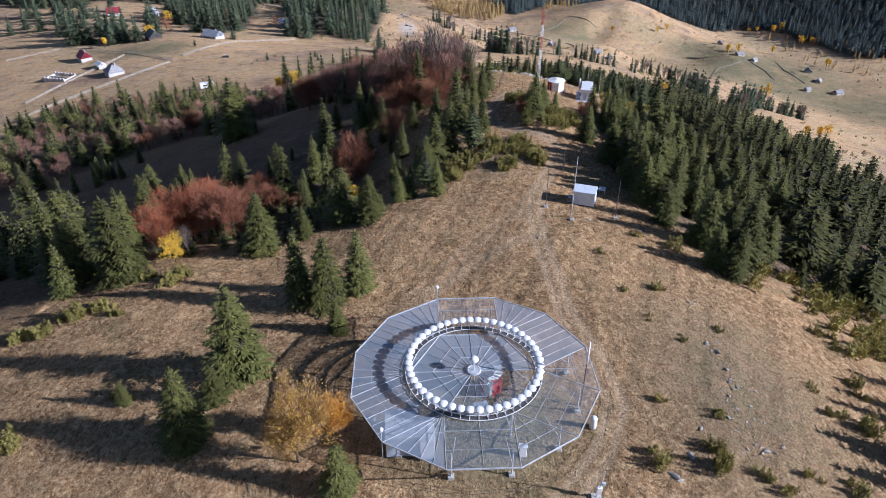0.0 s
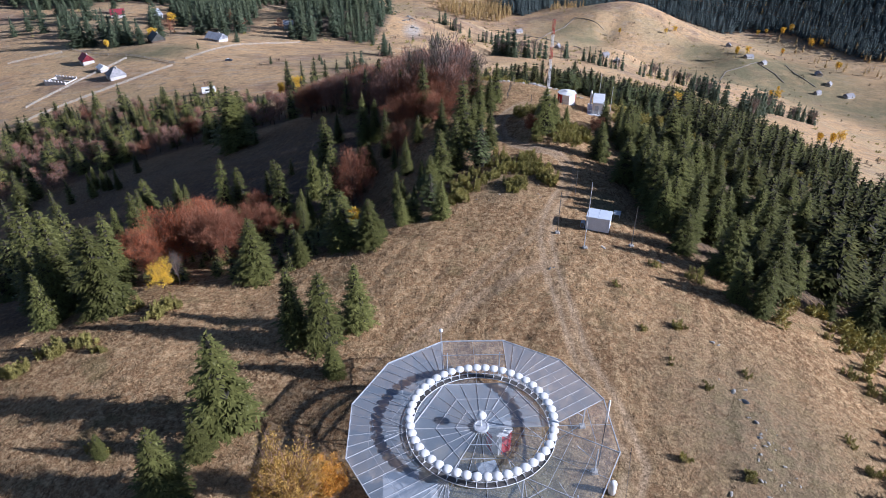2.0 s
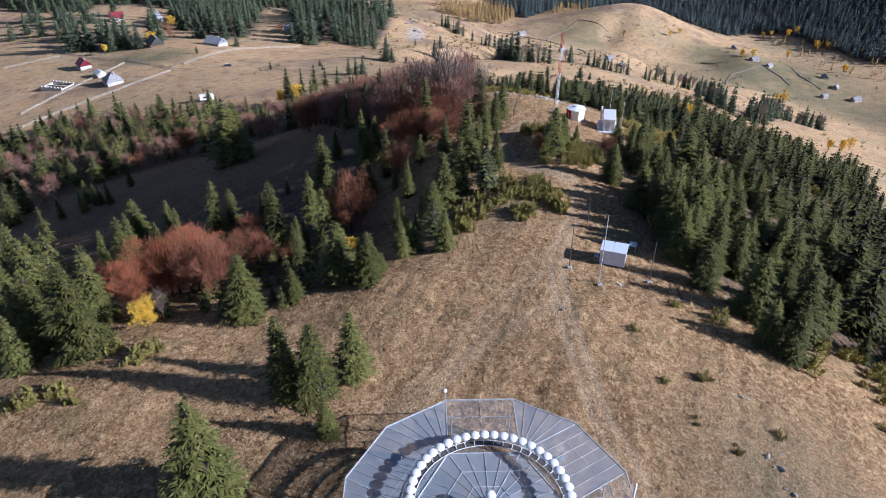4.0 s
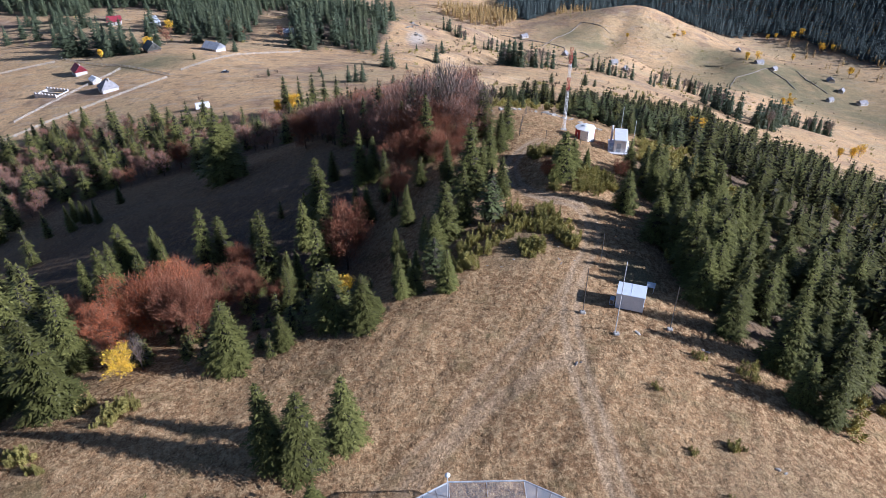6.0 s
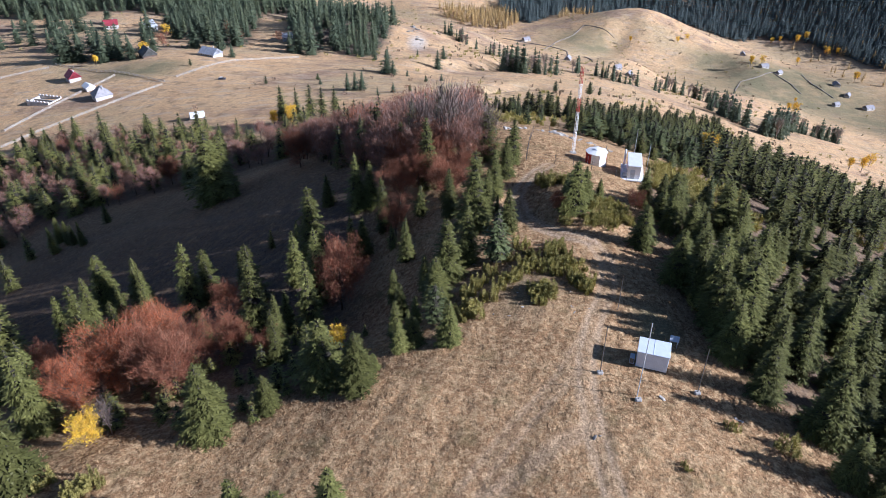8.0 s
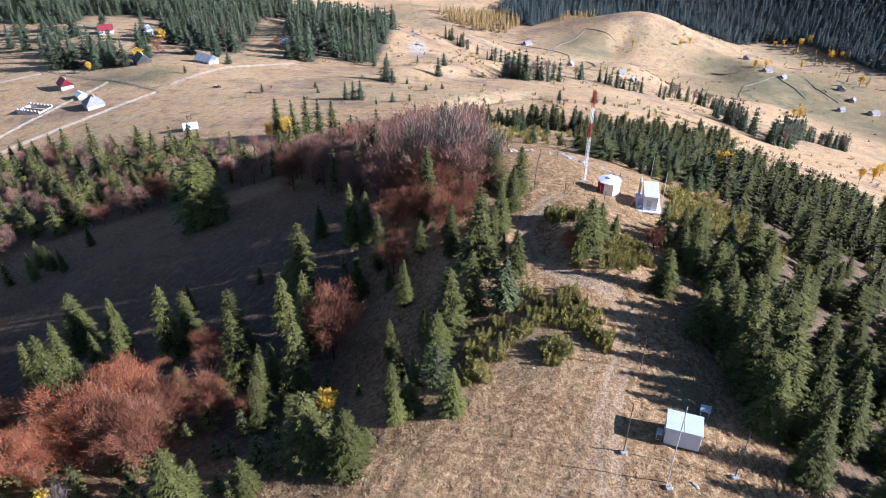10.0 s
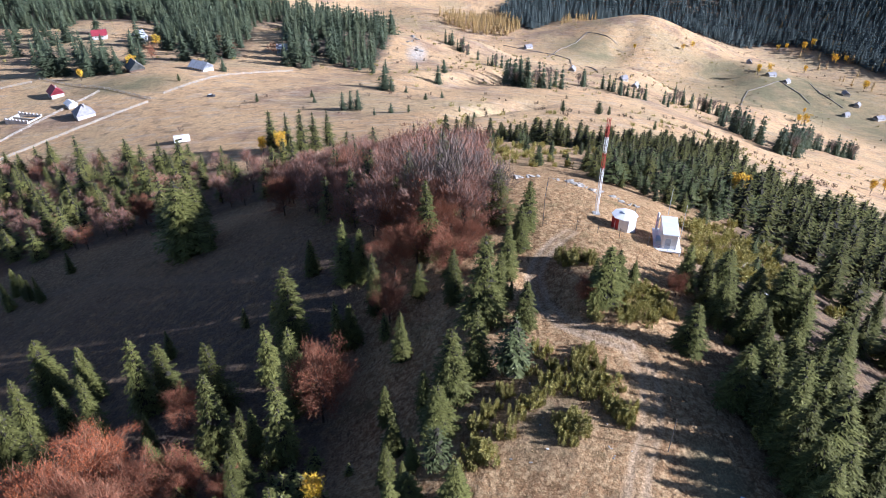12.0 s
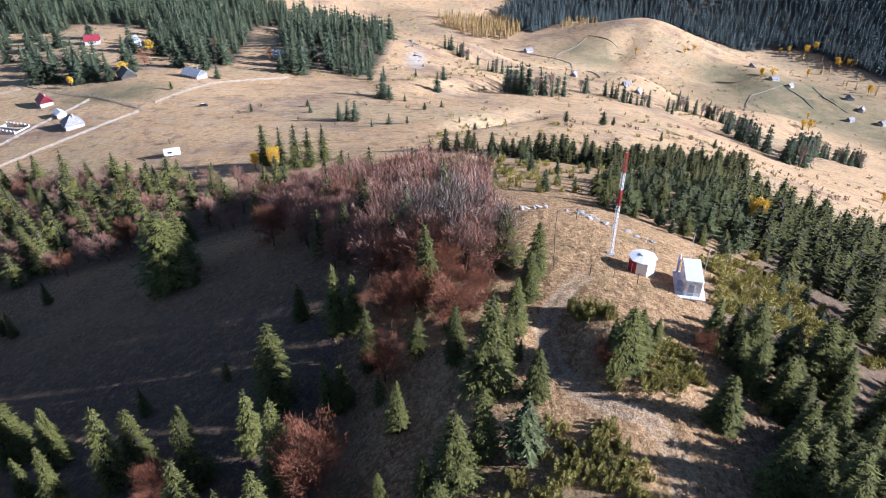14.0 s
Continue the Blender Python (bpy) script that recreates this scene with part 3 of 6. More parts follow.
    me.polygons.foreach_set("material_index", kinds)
    return me


def trunk_mesh(top=0.96, r=0.013):
    g = Geo()
    g.tube((0, 0, -0.06), (0, 0, 0.3), r * 1.15, r * 0.8, 7)
    g.tube((0, 0, 0.3), (0.002, 0, top), r * 0.8, r * 0.1, 6)
    return g.mesh("trunk", BARK, True)


def broad_crown(seed, leaf_mat, twigs=420, leaves=1500, spread=0.36, leaf=0.022, narrow=False, twig_mat=None):
    """Trunk and crown meshes of a broadleaf one unit high: limbs, then clumps of twigs and leaves round their ends."""
    g = np.random.default_rng(seed)
    limbs = Geo()
    ends, sizes = [], []
    limbs.tube((0, 0, -0.06), (0, 0, 0.42), 0.017, 0.011, 7)
    k_out = 0.5 if narrow else 1.0
    for k in range(17):
        th, z = 2.4 * k + g.uniform(-0.3, 0.3), 0.12 + 0.46 * k / 17
        out = spread * g.uniform(0.35, 0.95) * k_out
        top = min(0.90, z + g.uniform(0.18, 0.40) + (0.2 if narrow else 0))
        mid = Vector((math.cos(th) * out * 0.5, math.sin(th) * out * 0.5, z + (top - z) * 0.45))
        end = Vector((math.cos(th) * out, math.sin(th) * out, top))
        limbs.tube((0, 0, z), mid, 0.007, 0.0045, 4)
        limbs.tube(mid, end, 0.0045, 0.0015, 3)
        for j in range(4):
            if leaves < 1200 and j > 1:
                ends.append(tuple(end.lerp(mid, g.uniform(-0.1, 0.85)) + Vector(g.normal(0, 0.06 * k_out + 0.015, 3)))), sizes.append(g.uniform(0.025, 0.065))
                continue
            q = end.lerp(mid, g.uniform(-0.1, 0.85)) + Vector(g.normal(0, 0.06 * k_out + 0.015, 3))
            limbs.tube(end.lerp(mid, 0.5), q, 0.003, 0.001, 3)
            ends.append(tuple(q)), sizes.append(g.uniform(0.025, 0.065) * (0.8 if narrow else 1))
        ends.append(tuple(end)), sizes.append(g.uniform(0.03, 0.06))
    for k in range(5):
        ends.append((g.normal(0, 0.05), g.normal(0, 0.05), g.uniform(0.75, 0.94))), sizes.append(0.05)
    ends, sizes = np.array(ends), np.array(sizes)

    def cloud(count, grow):
        i = g.integers(0, len(ends), count)
        c = ends[i] + g.normal(0, 1, (count, 3)) * sizes[i][:, None] * grow
        c[:, 2] = np.clip(c[:, 2], 0.1, 1.0)
        return c, unit(c - np.array([0, 0, 0.3]) + g.normal(0, 0.15, (count, 3)))

    c, d = cloud(twigs, 1.1)
    w = unit(np.cross(d, g.normal(0, 1, (twigs, 3))))
    tv, tf = sprays(c, d, w, g.uniform(0.06, 0.15, twigs), np.full(twigs, 0.0065 if leaves < 1200 else 0.004))
    kinds = np.zeros(len(tf), np.int32)
    if leaves:
        c, d = cloud(leaves, 1.0)
        d = unit(d + g.normal(0, 0.4, (leaves, 3)))
        w = unit(np.cross(d, g.normal(0, 1, (leaves, 3))))
        lv, lf = sprays(c, d, w, g.uniform(1.4, 2.6, leaves) * leaf, g.uniform(0.5, 0.85, leaves) * leaf)
        tf = np.concatenate([tf, lf + len(tv)])
        tv = np.concatenate([tv, lv])
        kinds = np.concatenate([kinds, np.ones(len(lf), np.int32)])
    crown = array_mesh("crown", tv, tf, twig_mat or (TWIG if leaves else GREY_TWIG))
    crown.materials.append(leaf_mat)
    crown.polygons.foreach_set("material_index", kinds)
    return limbs.mesh("trunk", BARK if leaves else GREY_TWIG, True), crown


def juniper_crown(seed, plumes=9, blades=130, material=None):
    """A bush one unit high of several upright feathery plumes."""
    g = np.random.default_rng(seed)
    vs = []
    for k in range(plumes):
        th, r = g.uniform(0, 2 * np.pi), 0.50 * math.sqrt(g.random())
        x, y, h = r * math.cos(th), r * math.sin(th), g.uniform(0.5, 1.0) * (1.05 - 0.4 * r)
        lean = np.array([x * 0.35, y * 0.35, 1.0])
        s = g.random(blades) ** 0.9
        rad = 0.17 * np.sqrt(1 - s) + 0.015
        ph = g.uniform(0, 2 * np.pi, blades)
        o = np.stack([np.cos(ph), np.sin(ph), np.zeros(blades)], -1)
        c = np.array([x, y, 0.0]) + lean * (h * s)[:, None] + o * (rad * g.uniform(0.55, 1.05, blades))[:, None]
        d = unit(lean * 0.6 + o * 0.8 + g.normal(0, 0.25, (blades, 3)))
        w = unit(np.cross(d, o + np.array([0, 0, 0.6]) + g.normal(0, 0.3, (blades, 3))))
        scale = math.sqrt(130 / blades)
        vs.append(sprays(c, d, w, g.uniform(0.09, 0.17, blades) * scale, g.uniform(0.026, 0.045, blades) * scale)[0])
    v = np.concatenate(vs)
    return array_mesh("crown", v, np.arange(len(v)).reshape(-1, 3), material or JUNIPER)


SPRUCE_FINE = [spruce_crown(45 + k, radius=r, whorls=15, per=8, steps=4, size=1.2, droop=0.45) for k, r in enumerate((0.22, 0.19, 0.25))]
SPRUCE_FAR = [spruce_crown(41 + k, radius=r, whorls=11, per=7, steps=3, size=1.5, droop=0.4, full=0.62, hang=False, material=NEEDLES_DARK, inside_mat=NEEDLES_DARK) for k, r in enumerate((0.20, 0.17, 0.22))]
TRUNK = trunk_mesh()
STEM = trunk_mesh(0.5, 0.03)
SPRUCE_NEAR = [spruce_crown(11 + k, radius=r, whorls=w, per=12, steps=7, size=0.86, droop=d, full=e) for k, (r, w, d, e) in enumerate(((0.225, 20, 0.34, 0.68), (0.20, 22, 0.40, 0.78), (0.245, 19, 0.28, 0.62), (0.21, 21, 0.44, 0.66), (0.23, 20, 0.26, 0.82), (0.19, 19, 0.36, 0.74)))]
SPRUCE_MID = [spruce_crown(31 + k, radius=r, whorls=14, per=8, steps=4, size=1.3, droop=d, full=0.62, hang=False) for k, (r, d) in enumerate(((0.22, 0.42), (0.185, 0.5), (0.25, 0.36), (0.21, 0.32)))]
PINE_MID = [spruce_crown(51 + k, radius=r, whorls=11, per=8, steps=4, size=1.5, droop=-0.15, low=0.12, material=PINE, full=0.5, hang=False) for k, r in enumerate((0.27, 0.32))]
BEECH_RED = [broad_crown(61 + k, LEAF_RED, twig_mat=RED_TWIG, twigs=3000, leaves=8500, leaf=0.0105) for k in range(3)]
BEECH_BROWN = [broad_crown(71 + k, LEAF_BROWN, twig_mat=RED_TWIG, twigs=3000, leaves=8500, leaf=0.0105) for k in range(3)]
BEECH_FAR = [broad_crown(76 + k, LEAF_FADED, twigs=900, leaves=800, leaf=0.018, narrow=k == 1) for k in range(4)]
BIRCH_YELLOW = [broad_crown(81 + k, LEAF_YELLOW, narrow=k == 1, twigs=900, leaves=4200, leaf=0.022) for k in range(2)]
BUSH_OLIVE = [broad_crown(86, LEAF_OLIVE, twigs=3200, leaves=24000, leaf=0.012, spread=0.29)]
BUSH_ORANGE = [broad_crown(88, LEAF_ORANGE, twigs=1200, leaves=14400, leaf=0.016, spread=0.30)]
BARE = [broad_crown(91 + k, LEAF_BROWN, twigs=800, leaves=0, narrow=True) for k in range(2)]
BEECH_FAR_RED = [broad_crown(66 + k, LEAF_BROWN, twig_mat=RED_TWIG, twigs=700, leaves=1100, leaf=0.019) for k in range(2)]
BIRCH_FAR = [broad_crown(84 + k, LEAF_YELLOW, narrow=k == 1, twigs=200, leaves=800, leaf=0.04) for k in range(2)]
JUNIPER_LOW = [juniper_crown(105 + k, p, 34) for k, p in enumerate((10, 13))]
JUNIPERS = [juniper_crown(95 + k, p, 120) for k, p in enumerate((11, 14, 18, 9))]
pick = random.Random(5)


def plant(name, meshes, x, y, h, wide=1.0, label="", category="tree", group="", sink=0.0):
    """A tree from part meshes one unit high, turned at random."""
    s = h * wide * pick.uniform(0.92, 1.08)
    m = Matrix.LocRotScale((x, y, alt(x, y) - sink), Euler((0, 0, pick.uniform(0, 6.28))), (s, s, h))
    top = thing(name, m, label, category, group)
    for key, me in meshes:
        if me is not None:
            part(key, me, None, top)
    return top


def spruce(x, y, h, near=True, group="", label="", wide=1.0):
    wide *= pick.uniform(0.85, 1.2)
    crown = pick.choice(SPRUCE_FAR if y > 270 else (SPRUCE_NEAR if near else SPRUCE_MID))
    return plant("spruce", (("trunk", TRUNK), ("crown", crown)), x, y, h, wide, label or "dark green spruce with drooping branches on grassy slope", "spruce tree", group)


def pine(x, y, h, group=""):
    return plant("pine", (("trunk", TRUNK), ("crown", pick.choice(PINE_MID))), x, y, h, 1.0, "bushy blue-green mountain pine on the ridge", "pine tree", group)


def broadleaf(name, kinds, x, y, h, label, group="", wide=1.0):
    limbs, crown = pick.choice(kinds)
    return plant(name, (("trunk", limbs), ("crown", crown)), x, y, h, wide, label, "tree", group)


def juniper(x, y, h, group=""):
    return plant("juniper_bush", (("stem", STEM), ("crown", pick.choice(JUNIPERS))), x, y, h, pick.uniform(0.75, 1.1), "olive green juniper bush in dry grass", "bush", group, 0.05)


def scatter(poly, spacing, seed, keep=1.0):
    """Places in a polygon at about the given spacing."""
    r = random.Random(seed)
    x0, x1, y0, y1 = min(p[0] for p in poly), max(p[0] for p in poly), min(p[1] for p in poly), max(p[1] for p in poly)
    out = []
    y, odd = y0, 0
    while y < y1:
        x = x0 + (odd % 2) * spacing / 2
        while x < x1:
            px, py = x + r.uniform(-0.42, 0.42) * spacing, y + r.uniform(-0.42, 0.42) * spacing
            if r.random() < keep and bool(inside(np.array([px]), np.array([py]), poly)[0]):
                out.append((px, py))
            x += spacing
        y, odd = y + spacing * 0.87, odd + 1
    return out


# places of single trees and bushes: x, y, height
MEADOW_SPRUCES = [
    (-26.0, 4.4, 12.6), (-27.7, 0.3, 5.3), (-29.0, -5.3, 9.9), (-38.2, 1.1, 3.3), (-21.7, 18.9, 11.1), (-18.0, 17.9, 10.8), (-14.3, 20.9, 9.5),
    (-16.0, 11.9, 4.6), (-31.3, 36.4, 10.3), (-25.2, 38.9, 5.8), (-14.9, 40.9, 7.8), (-19.4, 43.0, 9.8), (-12.6, -11.9, 6.3), (-10.5, 47.0, 5.5),
    (-15.3, 39.1, 2.1), (-4.3, 47.4, 6.8), (-6.1, 57.4, 7.9), (25.0, 71.2, 7.8), (38.3, 26.7, 8.5), (-13.3, 43.9, 2.6), (-9.0, 48.7, 4.5),
]
SLOPE_SPRUCES = [
    (-47.8, 74.6, 14.0), (-46.0, 77.2, 10.7), (-40.6, 80.2, 7.2), (-36.5, 72.5, 12.1), (-33.5, 63.2, 13.6), (-30.3, 77.1, 10.8), (-24.8, 61.2, 13.4),
    (-28.9, 84.6, 14.5), (-29.1, 102.6, 7.0), (-22.3, 97.7, 12.0), (-19.7, 97.2, 9.9), (-16.4, 87.8, 10.9), (-21.3, 82.0, 9.2), (-19.4, 82.4, 8.0),
    (-11.4, 74.7, 8.3), (-55, 72.3, 11.0), (-60.5, 74.6, 8.5), (-49.5, 65.8, 8.3), (-52.0, 58.0, 12.0), (-27.8, 53.0, 8.0), (-50.2, 88.7, 5.6),
    (-28.6, 62.9, 7.7), (-64.7, 72.6, 12.5), (-70.7, 73.1, 10.4), (-60.5, 82.4, 8.5), (-56.6, 44.9, 13.0), (-28.3, 56.2, 9.2), (-26.7, 50.4, 6.0),
    (-21.4, 46.4, 8.0), (-25.3, 71.5, 14.1), (-40.6, 60.2, 6.7), (-36.0, 58.0, 5.9), (-33.1, 90.9, 4.8), (-43.8, 66.0, 6.5),
]
FAR_SPRUCES = [
    (-62.6, 137.8, 16.1), (-103.0, 204.2, 9.0), (-96.8, 169.2, 14.0), (-131.6, 202.2, 8.0), (-118.5, 168.1, 15.0), (-98.6, 142.2, 6.2), (-105.4, 133.4, 7.0),
    (-98.7, 128.6, 7.0), (-110.1, 136.9, 8.0), (-126.3, 212.9, 9.0), (-119.1, 223.6, 9.0), (-156.7, 231.6, 9.0), (-56.9, 129.5, 4.0), (-102.3, 209.7, 11.0),
    (-122.3, 197.5, 9.0), (-111.4, 203.6, 9.0), (-4.6, 63.8, 10.0), (-1.7, 66.7, 10.0), (-0.7, 77.0, 13.7), (4.5, 74.6, 7.6), (-36.2, 136.9, 7.2),
    (-21.3, 121.8, 7.3), (-8.6, 96.8, 14.1), (1.6, 80.3, 8.6), (3.2, 87.3, 8.6), (-60.7, 81.1, 9.5), (-102.4, 131.0, 6.0), (-107.0, 129.0, 8.0),
    (7.1, 100.0, 9.0), (-14.7, 112.4, 9.5),
]
LEFT_SPRUCES = [
    (-54.0, 40.0, 13.6), (-50.1, 29.1, 14.0), (-63.0, 66.7, 13.5), (-69.5, 85.2, 12.3), (-95.0, 80.9, 16.4), (-71.2, 52.2, 15.5), (-58.0, 33.1, 12.3),
    (-137.3, 140.0, 13.0), (-107.3, 110.7, 11.0), (-61.1, 82.5, 10.5), (-114.7, 130.0, 8.0), (-137.9, 149.2, 13.0), (-111.6, 98.1, 14.6), (-64.9, 38.0, 15.6),
    (-58.7, 31.4, 12.0), (-164.8, 182.9, 13.0), (-144.8, 158.2, 12.0), (-143.5, 233.3, 12.0), (-62.1, 32.5, 11.3), (-58.2, 27.9, 9.0),
]
RED_BEECHES = [
    (-47.7, 50.1, 11.1), (-45.1, 55.9, 10.1), (-50.7, 43.7, 8.8), (-64.0, 56.7, 6.9), (-46.5, 59.7, 9.0), (-13.8, 83.9, 7.3), (13.0, 78.1, 4.2),
    (26.6, 83.1, 4.0), (-5.3, 90.1, 8.0), (-2.0, 93.5, 7.6), (-50.0, 47.6, 9.5),
]
BROWN_BEECHES = [
    (-38.6, 45.7, 9.4), (-34.4, 54.8, 7.2), (-29.0, 52.7, 5.0), (-39.1, 52.9, 8.4), (-42.6, 48.6, 9.8), (-21.3, 68.0, 14.0), (-40.3, 69.9, 7.0),
    (-89.9, 167.1, 9.0), (-42.4, 137.5, 10.0), (-12.2, 104.9, 9.3), (-14.5, 104.7, 9.4), (-10.3, 95.9, 9.2), (-13.8, 94.1, 8.9), (-7.0, 99.9, 9.2),
]
YELLOW_TREES = [
    (-18.5, 50.4, 4.7), (-45.0, 35.7, 4.8), (-17.1, -8.6, 9.5), (-14.1, -5.5, 5.2), (-74.8, 234.3, 6.9), (-66.0, 227.0, 9.7),
]
BARE_TREES = [
    (-5.1, 105.0, 16.6), (2.7, 104.4, 10.9), (-10.6, 109.0, 14.3), (-0.5, 113.0, 10.5), (-43.5, 37.7, 5.5),
]
KNOLL_JUNIPERS = [
    (-1.8, 57.6, 1.6), (-0.5, 59.3, 1.6), (1.5, 62.3, 1.6), (4.0, 59.7, 1.6), (5.0, 60.9, 1.6), (6.9, 56.8, 1.6), (7.2, 54.8, 1.6),
    (8.3, 58.3, 1.6), (8.2, 65.5, 1.6), (10.4, 67.3, 1.6), (12.1, 69.4, 1.6), (12.8, 66.3, 1.6), (11.3, 63.1, 1.6), (12.2, 61.5, 1.6),
    (12.9, 60.3, 1.6), (13.2, 59.0, 1.6), (14.0, 57.5, 1.6), (14.6, 58.7, 1.6), (9.5, 62.2, 1.6), (10.8, 64.0, 1.6), (7.3, 66.4, 1.6),
    (6.0, 69.3, 1.6), (4.6, 65.5, 1.6), (3.0, 65.6, 1.6), (-2.5, 53.7, 1.6), (-0.8, 52.9, 1.6), (1.0, 55.8, 1.6), (-1.9, 55.2, 1.6),
    (13.6, 63.8, 1.6), (-3.6, 52.2, 1.6),
]
HILLOCK_JUNIPERS = [
    (17.8, 78.7, 1.6), (19, 76.9, 1.6), (21.1, 79.1, 1.6), (22.2, 77.2, 1.6), (23.6, 78.7, 1.6), (18, 75.4, 1.6), (12, 88.6, 1.6), (13.7, 88.6, 1.6), (15.3, 87.2, 1.6), (21, 82.1, 1.6), (22.8, 82.9, 1.6), (24.3, 78.2, 1.6), (23.6, 81.3, 1.6), (19.9, 75.8, 1.6), (20.2, 83.6, 1.6),
]
MEADOW_JUNIPERS = [
    (20.4, 18.9, 0.9), (25.0, 20.0, 1.0), (22.5, 13.8, 0.6), (30.9, 12.1, 0.8), (25.4, 9.4, 0.7), (19.6, -0.8, 0.9), (39.1, 4.6, 1.1),
    (39.2, 0.1, 1.3), (45.8, 6.9, 1.8), (44.8, 4.7, 1.2), (17.5, -8.7, 1.9), (23.3, -9.4, 2.4), (23.5, -7.2, 1.8), (25.6, -2.0, 1.0),
    (43.0, -1.5, 2.2), (48.0, 15.1, 1.5), (46.1, 17.5, 1.4), (52.9, 16.3, 1.2), (54.6, 15.7, 1.4), (36.9, -10.0, 2.0), (32.0, -9.3, 1.4),
    (28.8, -11.5, 1.2), (18.9, 28.1, 0.8), (26.0, 33.7, 1.3), (31.1, 31.7, 1.6), (26.9, -9.5, 1.3),
]
FLANK_JUNIPERS = [
    (-58.4, 15.9, 2.0), (-56.5, 16.0, 2.2), (-53.9, 19.3, 2.0), (-52.4, 19.6, 2.4), (-50.9, 21.4, 1.8), (-48.5, 20.7, 2.2), (-49.4, 30.0, 2.0),
    (-46.4, 29.2, 2.2), (-41.8, 27.4, 2.4), (-41.1, 28.9, 2.0), (-42.1, 25.9, 1.6), (-49.2, -2.9, 1.6), (-48.1, -4.2, 1.4), (-49.9, 28.3, 1.8),
    (-55.5, 17.1, 2.0), (-47.3, 19.0, 1.3), (-38.9, 1.9, 1.5),
]

for x, y, h in MEADOW_SPRUCES:
    spruce(x, y, h, group="spruces round the meadow", label="sunlit green spruce at the edge of dry meadow", wide=1.34)
for x, y, h in SLOPE_SPRUCES:
    spruce(x, y, h, group="spruces on the shaded slope", wide=0.92)
for x, y, h in FAR_SPRUCES:
    spruce(x, y, h, group="spruces on the shaded slope")
for x, y, h in ((-63.9, 132.8, 18.7), (-80, 158, 10), (-72, 163, 9)):
    spruce(x, y, h, group="spruces on the shaded slope", label="tall broad spruce below the fields", wide=1.5 if h > 11 else 1.15)
for x, y, h in RED_BEECHES:
    broadleaf("beech", BEECH_BROWN if h < 7.5 or x > -8 else BEECH_RED, x, y, h, "rust-red autumn beech among dark spruces", "autumn beeches", 1.15)
for x, y, h in BROWN_BEECHES:
    broadleaf("beech", BEECH_BROWN, x, y, h, "red-brown half-bare autumn beech on shaded slope", "autumn beeches", 0.82 if h > 12 else 1.1)
for x, y, h in YELLOW_TREES + [(68.0, 160.0, 9.0)]:
    broadleaf("birch", BUSH_OLIVE if h == 9.5 else BUSH_ORANGE if h == 5.2 else (BIRCH_YELLOW[1:] if y > 120 else BIRCH_YELLOW), x, y, h, "golden yellow autumn birch in low sun", "yellow trees")
for x, y, h in BARE_TREES:
    broadleaf("bare_tree", BARE, x, y, h, "bare grey leafless tree beside spruces", "bare trees")
for rows, g in ((KNOLL_JUNIPERS, "junipers by the track"), (HILLOCK_JUNIPERS, "junipers on the hillock"), (MEADOW_JUNIPERS, "junipers in the meadow"), (FLANK_JUNIPERS, "junipers on the flank")):
    for x, y, h in rows:
        juniper(x, y, (h + (0.4 if h == 1.6 else 0)) * pick.uniform(0.8, 1.2), g)
        for k in range(2 if h == 1.6 else 1):
            juniper(x + pick.uniform(-1.4, 1.4), y + pick.uniform(-1.2, 1.2), h * pick.uniform(0.5, 0.95), g)
for x, y, h in LEFT_SPRUCES:
    spruce(x, y, h, near=x > -100, group="spruces on the left flank", label="tall spruce in wood on steep flank", wide=1.08)
for x, y in scatter(EDGE_WOOD, 6.0, 41, 0.4):
    spruce(x, y, pick.uniform(3, 7), near=y < 80, group="spruces along the meadow edge", label="dark green spruce in the dense row along the meadow")
slope_deep, left_deep, deep_right, deep_mixed, back_deep, wood_junipers = scatter(INNER_WOOD, 9.0, 42, 0.22), [q for q in scatter(LEFT_WOOD, 9.0, 43, 0.8) if q[0] < -72], [], [], [], []
for x, y, h in ((-9.5, 50, 5), (-11, 57, 6), (-8, 63.5, 6), (-4.5, 83, 9), (5.6, 94.0, 8), (2.8, 104.0, 10)):
    spruce(x, y, h, group="spruces along the meadow edge", label="dark green spruce in the dense row along the meadow")
for x, y, h in ((15.3, 77.8, 9), (17.1, 80, 6.5), (14.2, 80.2, 5), (20.2, 82.7, 4.5)):
    spruce(x, y, h, group="spruces on the hillock", label="dark green spruce on the juniper hillock", wide=1.25)
